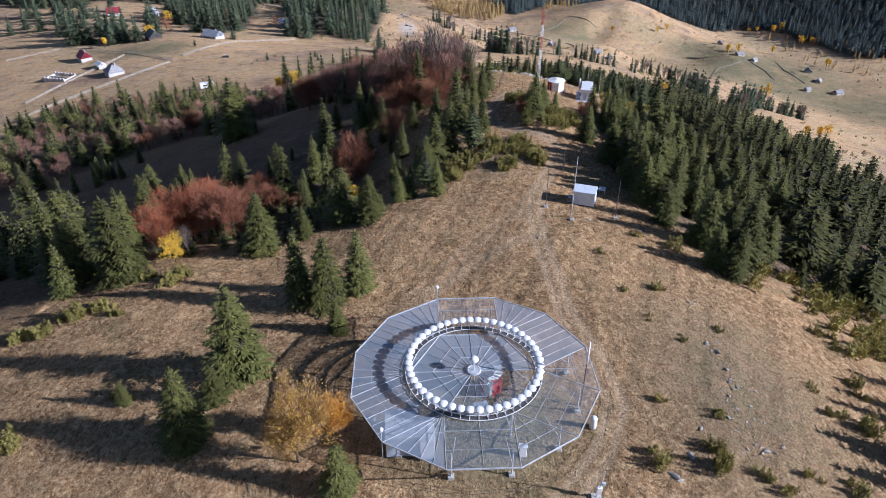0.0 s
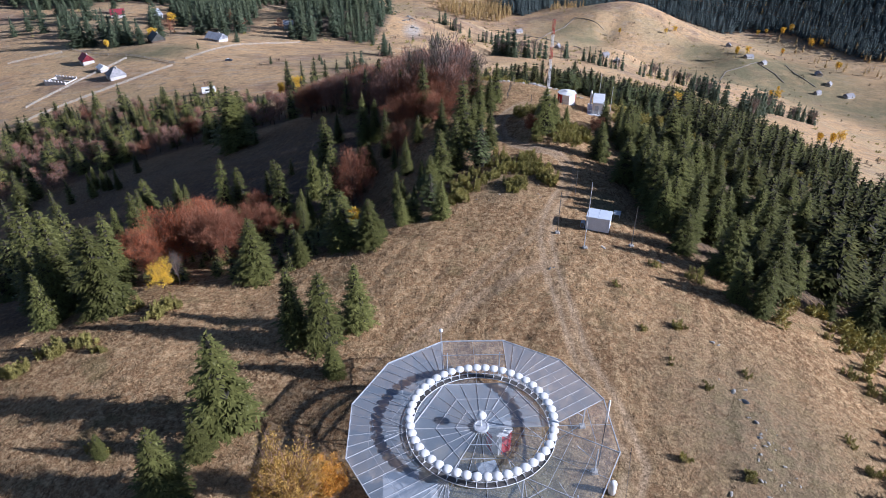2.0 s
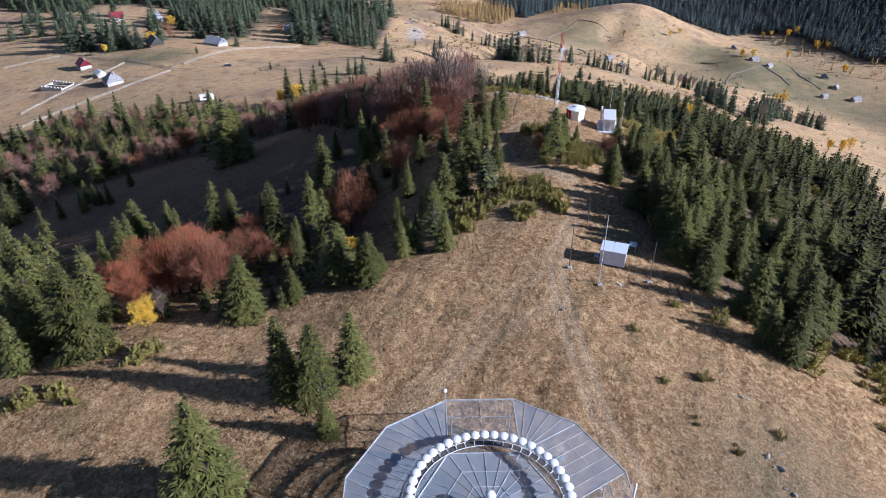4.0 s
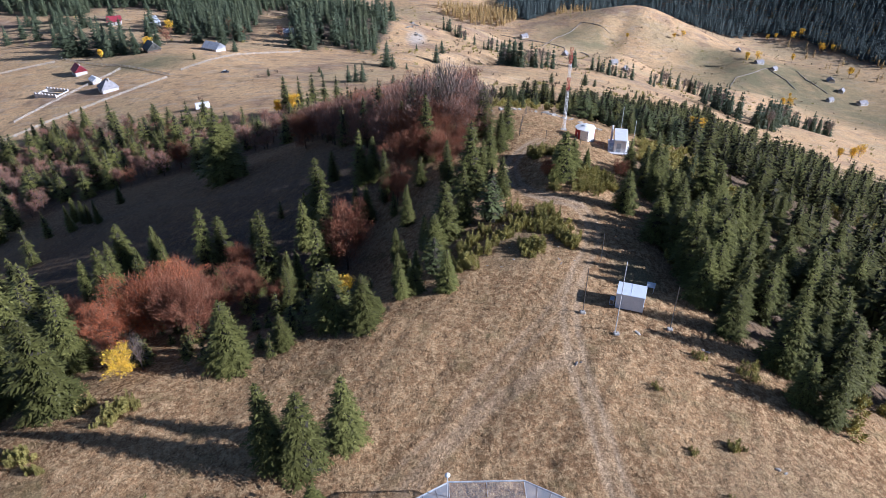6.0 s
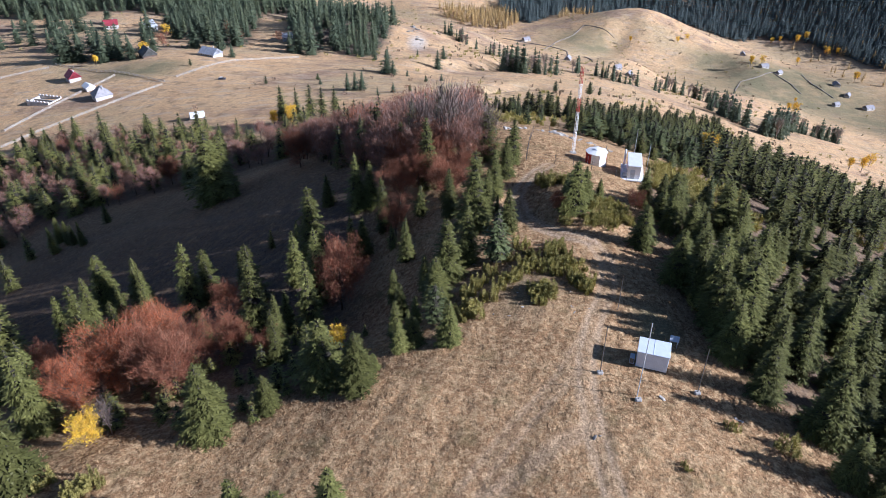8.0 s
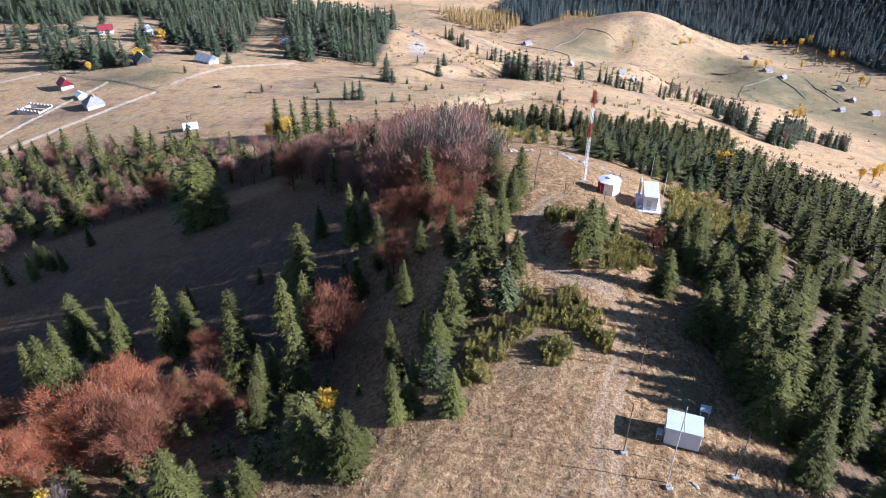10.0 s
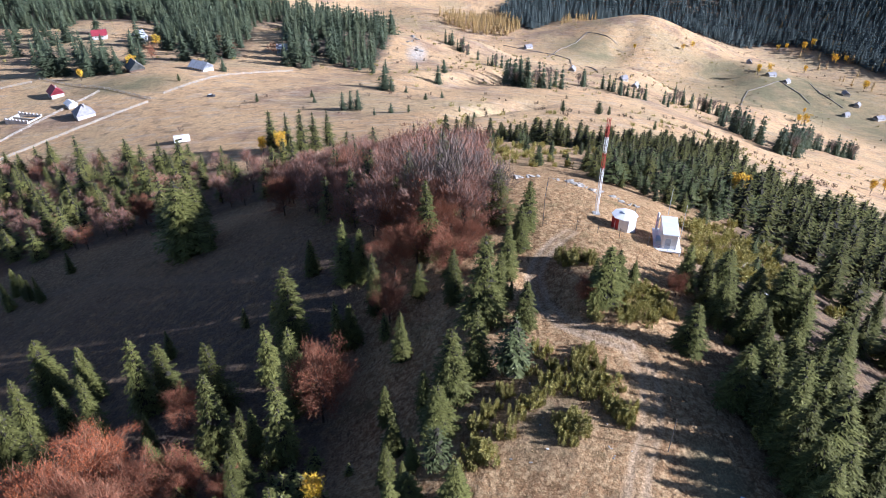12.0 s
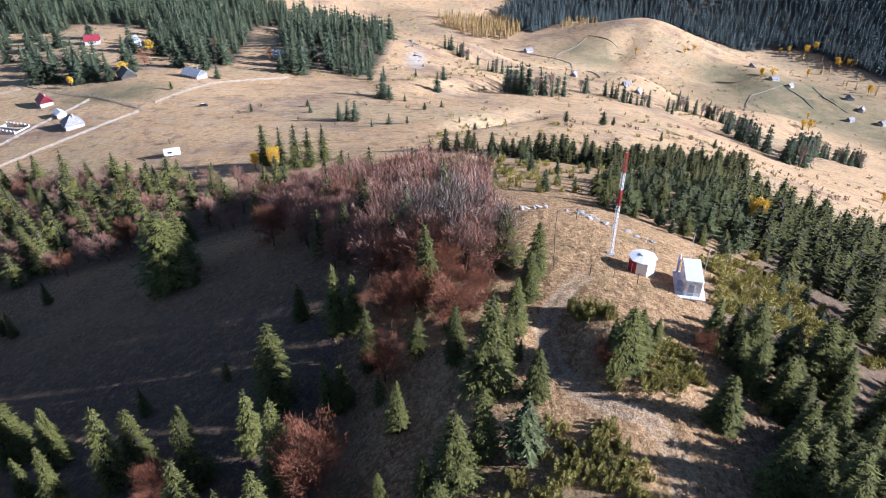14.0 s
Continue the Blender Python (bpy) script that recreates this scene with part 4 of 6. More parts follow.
for x, y, h in (
    (32.4, 88.0, 6.5), (38.2, 84.6, 8), (32.9, 80.8, 7), (28.6, 86.0, 7.5), (41.7, 77.0, 8), (52.9, 83.2, 8),
    (39.7, 64.5, 8.5), (30.8, 57.0, 10.5), (37.5, 58.8, 9), (34.9, 73.9, 8), (36.0, 90.0, 7), (44.5, 87.7, 9), (27.6, 62.7, 9),
    (35.6, 65.1, 8), (32.6, 60.4, 10.5), (30.2, 53.6, 10), (32.0, 65.0, 9), (32.1, 66.8, 7.5), (37.7, 53.2, 10), (36.4, 35.1, 10), (49.4, 55.3, 10), (62.7, 64.7, 10),
    (66.1, 78.0, 10), (44.3, 81.7, 9), (42.6, 39.6, 8), (31.4, 40.0, 8), (35.8, 28.6, 7.5), (45.6, 36.4, 8), (46.1, 57.6, 9), (51.1, 49.2, 8.5),
    (29.9, 46.8, 8.5), (60.6, 89.4, 8), (56.8, 46.8, 8), (33.6, 53.6, 10.5), (34.0, 44.6, 9.5), (38.2, 46.0, 9.5), (41.4, 50.8, 9), (33.4, 84.8, 8.5),
    (36.0, 79.0, 7), (42.0, 70.0, 9), (45.0, 64.0, 8.5), (30.9, 82.6, 6), (30.6, 50.4, 9), (40.0, 35.0, 6.5), (47.6, 75.5, 8.5), (43.0, 45.2, 8), (34.2, 76.8, 7.5), (31.4, 79.0, 8), (37.0, 69.8, 8),
    (34.6, 62.2, 10), (35.4, 56.4, 10.5), (36.4, 60.8, 11), (29.6, 59.4, 8.5), (33.9, 58.2, 9.5), (33.4, 69.6, 8), (38.6, 66.8, 9.5), (31.8, 48.6, 9), (36.0, 49.8, 10.5),
):
    spruce(x, y, h, group="spruce wood on the sunny flank", label="tall spruce at the shady edge of dense wood", wide=1.28)
for x, y in scatter(RIGHT_WOOD, 5.2, 1, 0.8):
    clearing = math.hypot((x - 47 - 0.5 * (y - 97)) / 5, (y - 97) / 14) < 1 or (x < 62 and 86 < y < 122)
    if clearing or pick.random() < (0.42 if x < 56 and y > 64 else 0.16):
        if x < 62 and 84 < y < 124 and pick.random() < 0.22:
            pine(x, y, pick.uniform(2.5, 5.5), "pines in the sunny wood")
        elif pick.random() < 0.85:
            wood_junipers.append((x, y))
            wood_junipers.append((x + pick.uniform(-1.8, 1.8), y + pick.uniform(-1.8, 1.8)))
        continue
    if x < 41 and y < 90:
        continue
    if x < 52 and y < 98:
        if pick.random() < 0.15:
            pine(x, y, pick.uniform(4.5, 8), "pines in the sunny wood")
        else:
            spruce(x, y, pick.choice((3, 4.5, 6, 7, 8.5, 10, 11.5)) * pick.uniform(0.9, 1.1), group="spruce wood on the sunny flank", label="spruce among others in dense sunlit wood", wide=1.25)
    else:
        deep_right.append((x, y))
for x, y in scatter(BEECH_WOOD, 4.3, 2):
    if pick.random() < 0.2:
        spruce(x, y, pick.uniform(8, 13), near=False, group="spruces in the beech wood")
    else:
        broadleaf("beech", BEECH_FAR if pick.random() < 0.94 else BEECH_FAR_RED, x, y, pick.uniform(7.5, 11), "brown-purple half-bare beech in autumn wood", "beech wood", 1.1)
for x, y in scatter(STRIP_WOOD, 7.4, 3, 0.9):
    k = pick.random()
    if k < 0.5:
        deep_mixed.append((x, y))
    else:
        broadleaf("beech", BEECH_FAR if k < 0.97 else BEECH_FAR_RED, x, y, pick.uniform(6, 9), "faded brown autumn beech in mixed wood", "mixed wood below the fields", 1.15)
for x, y, h in ((-72.4, 239.2, 16), (-65.4, 235.4, 15), (-58.8, 229.6, 17), (-54.4, 231.2, 15), (-50.4, 236.5, 14)):
    spruce(x, y, h, near=False, group="spruces below the fields", label="tall dark spruce at the edge of dry fields", wide=1.1)
for x, y in scatter(BACK_WOOD, 4.6, 6, 0.9):
    if pick.random() < 0.4:
        pine(x, y, pick.uniform(3, 8.5), "pines behind the station")
    else:
        back_deep.append((x, y))
for x, y in ((9.2, 64), (10, 66), (11.4, 67.3), (12.4, 64.6), (7.6, 64.2), (6.4, 62.7), (10.6, 61.4), (3.4, 60.2), (2.2, 58.3), (8.6, 56.5), (17, 78.1), (18.7, 79.5), (19.8, 78.2), (21.7, 79.9), (23, 79.4), (18.9, 76.1), (17.1, 75.3), (21.3, 77), (24, 81.5), (11.5, 89.8), (13.4, 88.1), (15.4, 88.7), (21.9, 83.1), (19.6, 82.9), (13.9, 75.4)):
    juniper(x, y, pick.uniform(1.6, 2.6), "junipers on the hillock")
wood_junipers += scatter([(46, 26), (50, 33), (57, 36), (72, 40), (62, 24), (55, 12), (49, 14)], 2.9, 9, 0.8)
for x, y, h in ((47, -5, 8), (48, -10, 9), (46, -14.5, 8), (50, 1, 7), (50, -7, 9), (54, 3, 9), (55, -4, 9), (53, -13, 9), (57, 8, 8)):
    spruce(x, y, h, near=False, group="spruce wood on the sunny flank", label="spruce at the sunny edge of the meadow", wide=1.2)
back_strip = [(-6, 148), (20, 146), (27, 166), (45, 195), (60, 222), (20, 214), (-12, 218)]
wood_junipers += scatter(back_strip, 5.5, 10, 0.6)
for x, y in scatter(back_strip, 15, 12, 0.7):
    pine(x, y, pick.uniform(3, 6.5), "pines behind the station")
for x, y, h in ((2.4, 65.6, 8.5), (-6.2, 52.4, 6.5)):
    pine(x, y, h, "pines by the junipers")
wood_junipers += scatter([(38, 24), (48, 28), (60, 14), (78, 20), (72, 30), (44, 33)], 3.4, 7, 0.75)
wood_junipers += scatter([(36, 98), (46, 96), (56, 100), (52, 124), (40, 120), (35, 106)], 2.6, 8, 0.85)

# ---- the radio beacon on the meadow ----
R_OUT, R_HEX, Z_NET, RING = 12.9, 6.67, 3.7, 6.75


def polar(r, deg, z=0.0):
    return Vector((r * math.cos(radians(deg)), r * math.sin(radians(deg)), z))


CORNERS = [polar(R_OUT, 167.1 + 30 * k, Z_NET) for k in range(12)]
SHEEN_SECTORS = (0, 1, 2, 7, 8, 10, 11)  # sectors whose more opaque netting stands for the sun's sheen on the wires
HEX = [polar(R_HEX, 182.1 + 60 * k, Z_NET) for k in range(6)]


def bar(a, b, w=0.05, h=0.08):
    """A square-edged bar between two points."""
    a, b = Vector(a), Vector(b)
    d = (b - a).normalized()
    side = d.cross(Vector((0, 0, 1)))
    side = side.normalized() if side.length > 1e-3 else Vector((1, 0, 0))
    up = side.cross(d)
    v = [p + side * sx * w / 2 + up * sz * h / 2 for p in (a, b) for sx, sz in ((-1, -1), (1, -1), (1, 1), (-1, 1))]
    return Geo().add(v, [(3, 2, 1, 0), (4, 5, 6, 7), (0, 1, 5, 4), (1, 2, 6, 5), (2, 3, 7, 6), (3, 0, 4, 7)])


def screen_panel(top, corners, ribs_a, ribs_b, net_mat):
    """A netting panel with its frame ribs; corners run outer, outer, inner, inner."""
    g = Geo().add(corners, [tuple(range(len(corners)))])
    panel = part("netting_panel", g, net_mat, top)
    a, b = corners[0], corners[1]
    d, c = (corners[3], corners[2]) if len(corners) == 4 else (corners[2], corners[2])
    for k in range(1, ribs_a + 1):
        s = k / (ribs_a + 1)
        part("rib", bar(a.lerp(b, s) + Vector((0, 0, 0.03)), d.lerp(c, s) + Vector((0, 0, 0.03)), 0.022, 0.04), STEEL, panel)
    for k in range(1, ribs_b + 1):
        s = k / (ribs_b + 1)
        part("rib", bar(a.lerp(d, s) + Vector((0, 0, -0.03)), b.lerp(c, s) + Vector((0, 0, -0.03)), 0.032, 0.06), STEEL, panel)


def build_beacon():
    top = thing("radio_beacon", pose(0, 0, 0), "round radio beacon with netting roof and ring of white antennas", "radio beacon")
    for k in range(12):
        a, b = CORNERS[k], CORNERS[(k + 1) % 12]
        part("edge_beam", bar(a, b, 0.08, 0.14), STEEL, top)
        j = k // 2
        if k % 2 == 0:
            apex = HEX[j]
            part("rib_beam", bar(a, apex, 0.05, 0.10), STEEL, top)
            part("rib_beam", bar(b, apex, 0.05, 0.10), STEEL, top)
            screen_panel(top, [a, b, apex], 4 if k in SHEEN_SECTORS else 1, 2, NETTING_SHEEN if k in SHEEN_SECTORS else NETTING)
        else:
            screen_panel(top, [a, b, HEX[(j + 1) % 6], HEX[j]], 5 if k in SHEEN_SECTORS else 1, 2, NETTING_SHEEN if k in SHEEN_SECTORS else NETTING)
        foot = polar(10.96, 167.1 + 30 * k)
        zf = alt(foot.x, foot.y)
        post = part("post", Geo().tube((foot.x, foot.y, zf + 0.3), (foot.x, foot.y, Z_NET - 0.1), 0.07, 0.07, 8), STEEL, top)
        part("footing", Geo().box(foot.x - 0.3, foot.y - 0.3, zf - 0.5, foot.x + 0.3, foot.y + 0.3, zf + 0.32, chamfer=0.05), CONCRETE, post, "pale concrete footing")
        part("strut", Geo().tube((foot.x, foot.y, zf + 1.6), polar(9.0, 167.1 + 30 * k, Z_NET - 0.1), 0.035, 0.035, 6), STEEL, post)
    for k in range(6):
        a, b = HEX[k], HEX[(k + 1) % 6]
        part("ring_beam", bar(a, b, 0.07, 0.14), STEEL, top)
        part("radial_beam", bar(polar(0.75, 182.1 + 60 * k, Z_NET), a, 0.05, 0.10), STEEL, top)
        panel = part("netting_panel", Geo().add([a, b, Vector((0, 0, Z_NET))], [(0, 1, 2)]), NETTING_SHEEN if k in (0, 5, 4, 3) else NETTING, top)
        for s in (0.36, 0.64):
            part("rib", bar(a * s + Vector((0, 0, Z_NET * (1 - s) + 0.03)), b * s + Vector((0, 0, Z_NET * (1 - s) + 0.03)), 0.035, 0.05), STEEL, panel)
        for s in (0.25, 0.5, 0.75):
            e = a.lerp(b, s)
            part("rib", bar(e * 0.12 + Vector((0, 0, Z_NET * 0.88 + 0.03)), e + Vector((0, 0, 0.03)), 0.022, 0.04), STEEL, panel)
        zf = alt(a.x, a.y)
        post = part("post", Geo().tube((a.x, a.y, zf - 0.3), (a.x, a.y, Z_NET - 0.1), 0.08, 0.08, 8), STEEL, top)
        part("strut", Geo().tube((a.x, a.y, 1.2), polar(4.4, 182.1 + 60 * k, Z_NET - 0.1), 0.035, 0.035, 6), STEEL, post)
        part("strut", Geo().tube((a.x, a.y, 1.0), polar(9.3, 182.1 + 60 * k, Z_NET - 0.1), 0.035, 0.035, 6), STEEL, post)
    # the antenna ring: two round rails with cross pieces
    for r, z in ((RING - 0.32, Z_NET + 0.26), (RING + 0.32, Z_NET + 0.26)):
        rail = [(r + 0.035 * math.cos(a), 0.035 * math.sin(a) + z) for a in (0, 1.26, 2.51, 3.77, 5.03)]
        v = [(q * math.cos(radians(3.75 * k)), q * math.sin(radians(3.75 * k)), z1) for k in range(96) for q, z1 in rail]
        part("ring_rail", Geo().add(v, [(5 * k + i, 5 * ((k + 1) % 96) + i, 5 * ((k + 1) % 96) + (i + 1) % 5, 5 * k + (i + 1) % 5) for k in range(96) for i in range(5)]), WHITE, top)
    edge = [(RING - 0.28, Z_NET + 0.17), (RING + 0.28, Z_NET + 0.17), (RING + 0.28, Z_NET + 0.20), (RING - 0.28, Z_NET + 0.20)]
    v = [(q * math.cos(radians(3.75 * k)), q * math.sin(radians(3.75 * k)), z1) for k in range(96) for q, z1 in edge]
    part("walkway", Geo().add(v, [(4 * k + i, 4 * ((k + 1) % 96) + i, 4 * ((k + 1) % 96) + (i + 1) % 4, 4 * k + (i + 1) % 4) for k in range(96) for i in range(4)]), DARK_STEEL, top, "dark grating walkway under the antennas")
    stem = Geo().tube((0, 0, 0.2), (0, 0, 1.36), 0.035, 0.03, 6).tube((-0.34, 0, 0.24), (0.34, 0, 0.24), 0.03, 0.03, 5).mesh("stem", WHITE)
    dome = Geo().lathe([(0.05, 1.27), (0.36, 1.28), (0.45, 1.32), (0.475, 1.38), (0.45, 1.45), (0.37, 1.52), (0.22, 1.57), (0.02, 1.585)], n=18).mesh("radome", SHELL, True)
    for k in range(48):
        at = polar(RING, 7.5 * k + 2, Z_NET)
        ob = part("antenna_stem", stem, None, top)
        ob.matrix_basis = Matrix.Translation(at) @ pose(0, 0, 0, 0, 0, 7.5 * k + 2)
        part("radome", dome, None, ob, "white rounded radome")
    hub = part("hub", Geo().lathe([(0.55, 0.0), (0.75, 0.0), (0.75, 0.22), (0.62, 0.26), (0.55, 0.22)], (0, 0, Z_NET), 24), STEEL, top, smooth=False)
    for k in range(8):
        part("spoke", bar(polar(0.08, 45 * k, Z_NET + 0.12), polar(0.6, 45 * k, Z_NET + 0.12), 0.05, 0.05), STEEL, hub)
    mast = part("antenna_stem", Geo().tube((0, 0, Z_NET), (0, 0, Z_NET + 1.5), 0.06, 0.04, 8), WHITE, top)
    part("radome", Geo().lathe([(0.05, 1.40), (0.34, 1.42), (0.46, 1.5), (0.48, 1.62), (0.44, 1.76), (0.32, 1.87), (0.15, 1.93), (0.02, 1.94)], (0, 0, Z_NET), 18), SHELL, mast, "white rounded radome", True)


build_beacon()


def build_monitor_pole(x, y, h, label, cap=True, white_from=0.0, r=0.05):
    z = alt(x, y)
    top = thing("antenna_pole", pose(x, y, z), label, "antenna pole")
    pole = part("pole", Geo().tube((0, 0, -0.4), (0, 0, h * white_from if white_from else h), r, r * 0.8, 8), STEEL if not white_from else DARK_STEEL, top)
    if white_from:
        part("antenna", Geo().tube((0, 0, h * white_from), (0, 0, h), r * 1.9, r * 1.6, 10), SHELL, top, "thick white antenna tube", True)
    if cap:
        part("cap", Geo().lathe([(0.05, h - 0.05), (0.22, h - 0.02), (0.24, h + 0.1), (0.15, h + 0.22), (0.02, h + 0.25)], n=12), SHELL, pole, "white rounded cap", True)
    return top


build_monitor_pole(-3.9, 10.8, 6.8, "slim steel pole with white cap at the beacon edge")
build_monitor_pole(11.2, -1.6, 8.6, "dark pole with thick white antenna tube", cap=False, white_from=0.68, r=0.06)
build_monitor_pole(-8.85, -9.3, 5.0, "short steel pole with white lamp", True, 0.0, 0.035)


def build_box_cabin(name, m, w, d, h, label, body_mat, roof_mat, door=True, ribs=0, overhang=0.06, vent=False):
    """A container-like cabin: walls, roof slab, corner posts, door and vents. Origin at the middle of its base."""
    top = thing(name, m, label, "cabin")
    body = part("body", Geo().box(-w / 2, -d / 2, 0.12, w / 2, d / 2, h - 0.08, chamfer=0.04), body_mat, top)
    part("base_frame", Geo().box(-w / 2 - 0.03, -d / 2 - 0.03, -0.35, w / 2 + 0.03, d / 2 + 0.03, 0.118), DARK_STEEL, top)
    part("roof", Geo().box(-w / 2 - overhang, -d / 2 - overhang, h - 0.079, w / 2 + overhang, d / 2 + overhang, h + 0.05, chamfer=0.03), roof_mat, top)
    for k in range(ribs):
        x = -w / 2 + w * (k + 1) / (ribs + 1)
        part("wall_rib", Geo().box(x - 0.025, -d / 2 - 0.022, 0.14, x + 0.025, -d / 2 - 0.002, h - 0.1), body_mat, body)
        part("roof_seam", Geo().box(x - 0.02, -d / 2 - overhang + 0.02, h + 0.052, x + 0.02, d / 2 + overhang - 0.02, h + 0.075), roof_mat, top)
    if door:
        dr = part("door", Geo().box(-w / 2 - 0.05, -0.42, 0.16, -w / 2 - 0.002, 0.42, min(2.05, h - 0.2), chamfer=0.01), WHITE, top, "white steel door")
        part("handle", Geo().box(-w / 2 - 0.09, 0.26, 1.05, -w / 2 - 0.052, 0.36, 1.1), DARK_STEEL, dr)
    if vent:
        v = part("air_conditioner", Geo().box(-w / 2 - 0.75, -d / 2 + 0.1, 0.3, -w / 2 - 0.2, -d / 2 + 0.95, 1.15, chamfer=0.04), BLUE, top, "pale blue air-conditioner box")
        part("grille", Geo().box(-w / 2 - 0.7, -d / 2 + 0.07, 0.4, -w / 2 - 0.25, -d / 2 + 0.097, 1.05), DARK_STEEL, v)
        part("bracket", Geo().box(-w / 2 - 0.65, -d / 2 + 0.2, -0.3, -w / 2 + 0.0, -d / 2 + 0.3, 0.29), DARK_STEEL, v)
    return top


def octagon(r, turn=22.5):
    return [(r * math.cos(radians(45 * k + turn)), r * math.sin(radians(45 * k + turn))) for k in range(8)]


def build_striped_cabin(x, y, r, h, label, turn=10, reds=(2, 4, 7)):
    """An eight-sided cabin with red and white wall panels and a low white roof."""
    z = alt(x, y)
    top = thing("striped_cabin", pose(x, y, z, 0, 0, turn), label, "cabin")
    pts = octagon(r)
    part("plinth", Geo().prism(octagon(r * 1.06), -0.6, 0.12), CONCRETE, top)
    for k in range(8):
        a, b = Vector((*pts[k], 0)), Vector((*pts[(k + 1) % 8], 0))
        n = (a + b).normalized()
        q = [a, b, b - n * 0.08, a - n * 0.08]
        g = Geo().add([p + Vector((0, 0, 0.121)) for p in q] + [p + Vector((0, 0, h)) for p in q], [(3, 2, 1, 0), (4, 5, 6, 7), (0, 1, 5, 4), (1, 2, 6, 5), (2, 3, 7, 6), (3, 0, 4, 7)])
        wall = part("wall_panel", g, RED if k in reds else SHELL, top, "red wall panel" if k in reds else "white wall panel")
        if k == 4:
            c = (a + b) / 2 + n * 0.03
            part("door", bar(c + Vector((0, 0, 0.2)), c + Vector((0, 0, 2.0)), 0.06, 0.75), WHITE, wall, "white door")
    part("roof", Geo().lathe([(r * 1.03, h + 0.002), (r * 1.03, h + 0.1), (r * 0.25, h + 0.42), (r * 0.22, h + 0.55), (0.02, h + 0.6)], n=8), SHELL, top, "low white roof")


zb = alt(-6.9, -7.4)
build_box_cabin("equipment_shelter", pose(-7.2, -6.4, zb, 0, 0, 4), 3.1, 3.6, 2.7, "pale blue-white shelter under the beacon netting", BLUE, WHITE, True, 2)
build_box_cabin("equipment_cabinet", pose(-4.75, -7.2, alt(-4.7, -7.2), 0, 0, 4), 1.4, 2.8, 2.7, "white cabinet beside the shelter under netting", SHELL, SHELL, False, 0)
build_striped_cabin(1.9, 1.1, 1.25, 2.5, "red and white cabin below the beacon centre", 30, (2, 3, 5, 6, 7))
build_box_cabin("generator_box", pose(0.6, -2.6, alt(0.6, -2.6), 0, 0, 15), 1.8, 1.2, 1.0, "low grey box under the beacon netting", CONCRETE, BLUE, False, 0)
build_box_cabin("junction_cabinet", pose(4.5, -8.1, alt(4.5, -8.1)), 0.7, 0.5, 1.5, "small white cabinet under the beacon netting", SHELL, WHITE, False, 0)


def build_tank(x, y):
    top = thing("tank", pose(x, y, alt(x, y)), "white upright tank beside the beacon", "tank")
    part("shell", Geo().lathe([(0.3, 0.1), (0.36, 0.18), (0.36, 1.35), (0.3, 1.5), (0.1, 1.56), (0.02, 1.56)], n=16), SHELL, top, smooth=True)
    part("stand", Geo().lathe([(0.33, -0.3), (0.33, 0.098), (0.1, 0.099)], n=12), CONCRETE, top)


build_tank(11.9, -4.6)


def build_instrument_mast(x, y):
    top = thing("instrument_mast", pose(x, y, alt(x, y), 0, 6), "short white mast with instrument boxes in the grass", "mast")
    part("pole", Geo().tube((0, 0, -0.3), (0, 0, 3.6), 0.06, 0.045, 8), WHITE, top)
    part("box", Geo().box(-0.25, -0.18, 0.9, 0.25, 0.18, 1.5, chamfer=0.03), SHELL, top, "white instrument box")
    part("box", Geo().box(0.05, -0.12, 1.8, 0.4, 0.12, 2.15, chamfer=0.03), BLUE, top, "pale blue box")
    part("base", Geo().box(-0.5, -0.4, -0.4, 0.5, 0.4, 0.18, chamfer=0.05), CONCRETE, top)


build_instrument_mast(10.7, -12.9)


def build_wire_fence(line, spacing, h, label, r=0.05, wires=3, material=None, wire_r=0.012):
    """Posts along a broken line with wires between them."""
    pts = []
    for (ax, ay), (bx, by) in zip(line, line[1:]):
        n = max(1, round(math.hypot(bx - ax, by - ay) / spacing))
        pts += [(ax + (bx - ax) * k / n, ay + (by - ay) * k / n) for k in range(n)]
    pts.append(line[-1])
    top = thing("fence", pose(*line[0], alt(*line[0])), label, "fence")
    o = Vector((*line[0], alt(*line[0])))
    feet = [Vector((x, y, alt(x, y))) - o for x, y in pts]
    for p in feet:
        part("post", Geo().tube(p - Vector((0, 0, 0.4)), p + Vector((0, 0, h)), r, r * 0.85, 6), material or DARK_STEEL, top)
    for a, b in zip(feet, feet[1:]):
        for k in range(wires):
            up = Vector((0, 0, h * (k + 1) / (wires + 0.3)))
            part("wire", Geo().tube(a + up, b + up, wire_r, wire_r, 4), material or DARK_STEEL, top)


build_wire_fence([(-7.8, -11.6), (-0.8, -12.9), (4.6, -12.6), (9.2, -10.4), (12.9, -5.6), (14.6, -0.2)], 4.5, 1.0, "low wire fence in front of the beacon", 0.03, 2)

# ---- the first shelter with its mast ----
zs = alt(19.6, 43.6)
# walls share the roof's blue-white, which puts the sky's tint into their colour
build_box_cabin("equipment_shelter", pose(19.55, 43.65, zs, 0, 0, -18.5), 3.5, 2.7, 2.35, "white equipment shelter on dry grass", ROOF_WHITE, ROOF_WHITE, True, 1, vent=True)
build_monitor_pole(16.44, 37.65, 10.2, "tall slim white mast on stone base", False, 0.0, 0.06)


def build_pole(x, y, h, label, stone=True):
    top = thing("pole", pose(x, y, alt(x, y)), label, "pole")
    part("shaft", Geo().tube((0, 0, -0.4), (0, 0, h), 0.055, 0.04, 7), DARK_STEEL, top)
    if stone:
        part("base", Geo().box(-0.35, -0.3, -0.3, 0.35, 0.3, 0.3, chamfer=0.12), CONCRETE, top, "pale concrete base")


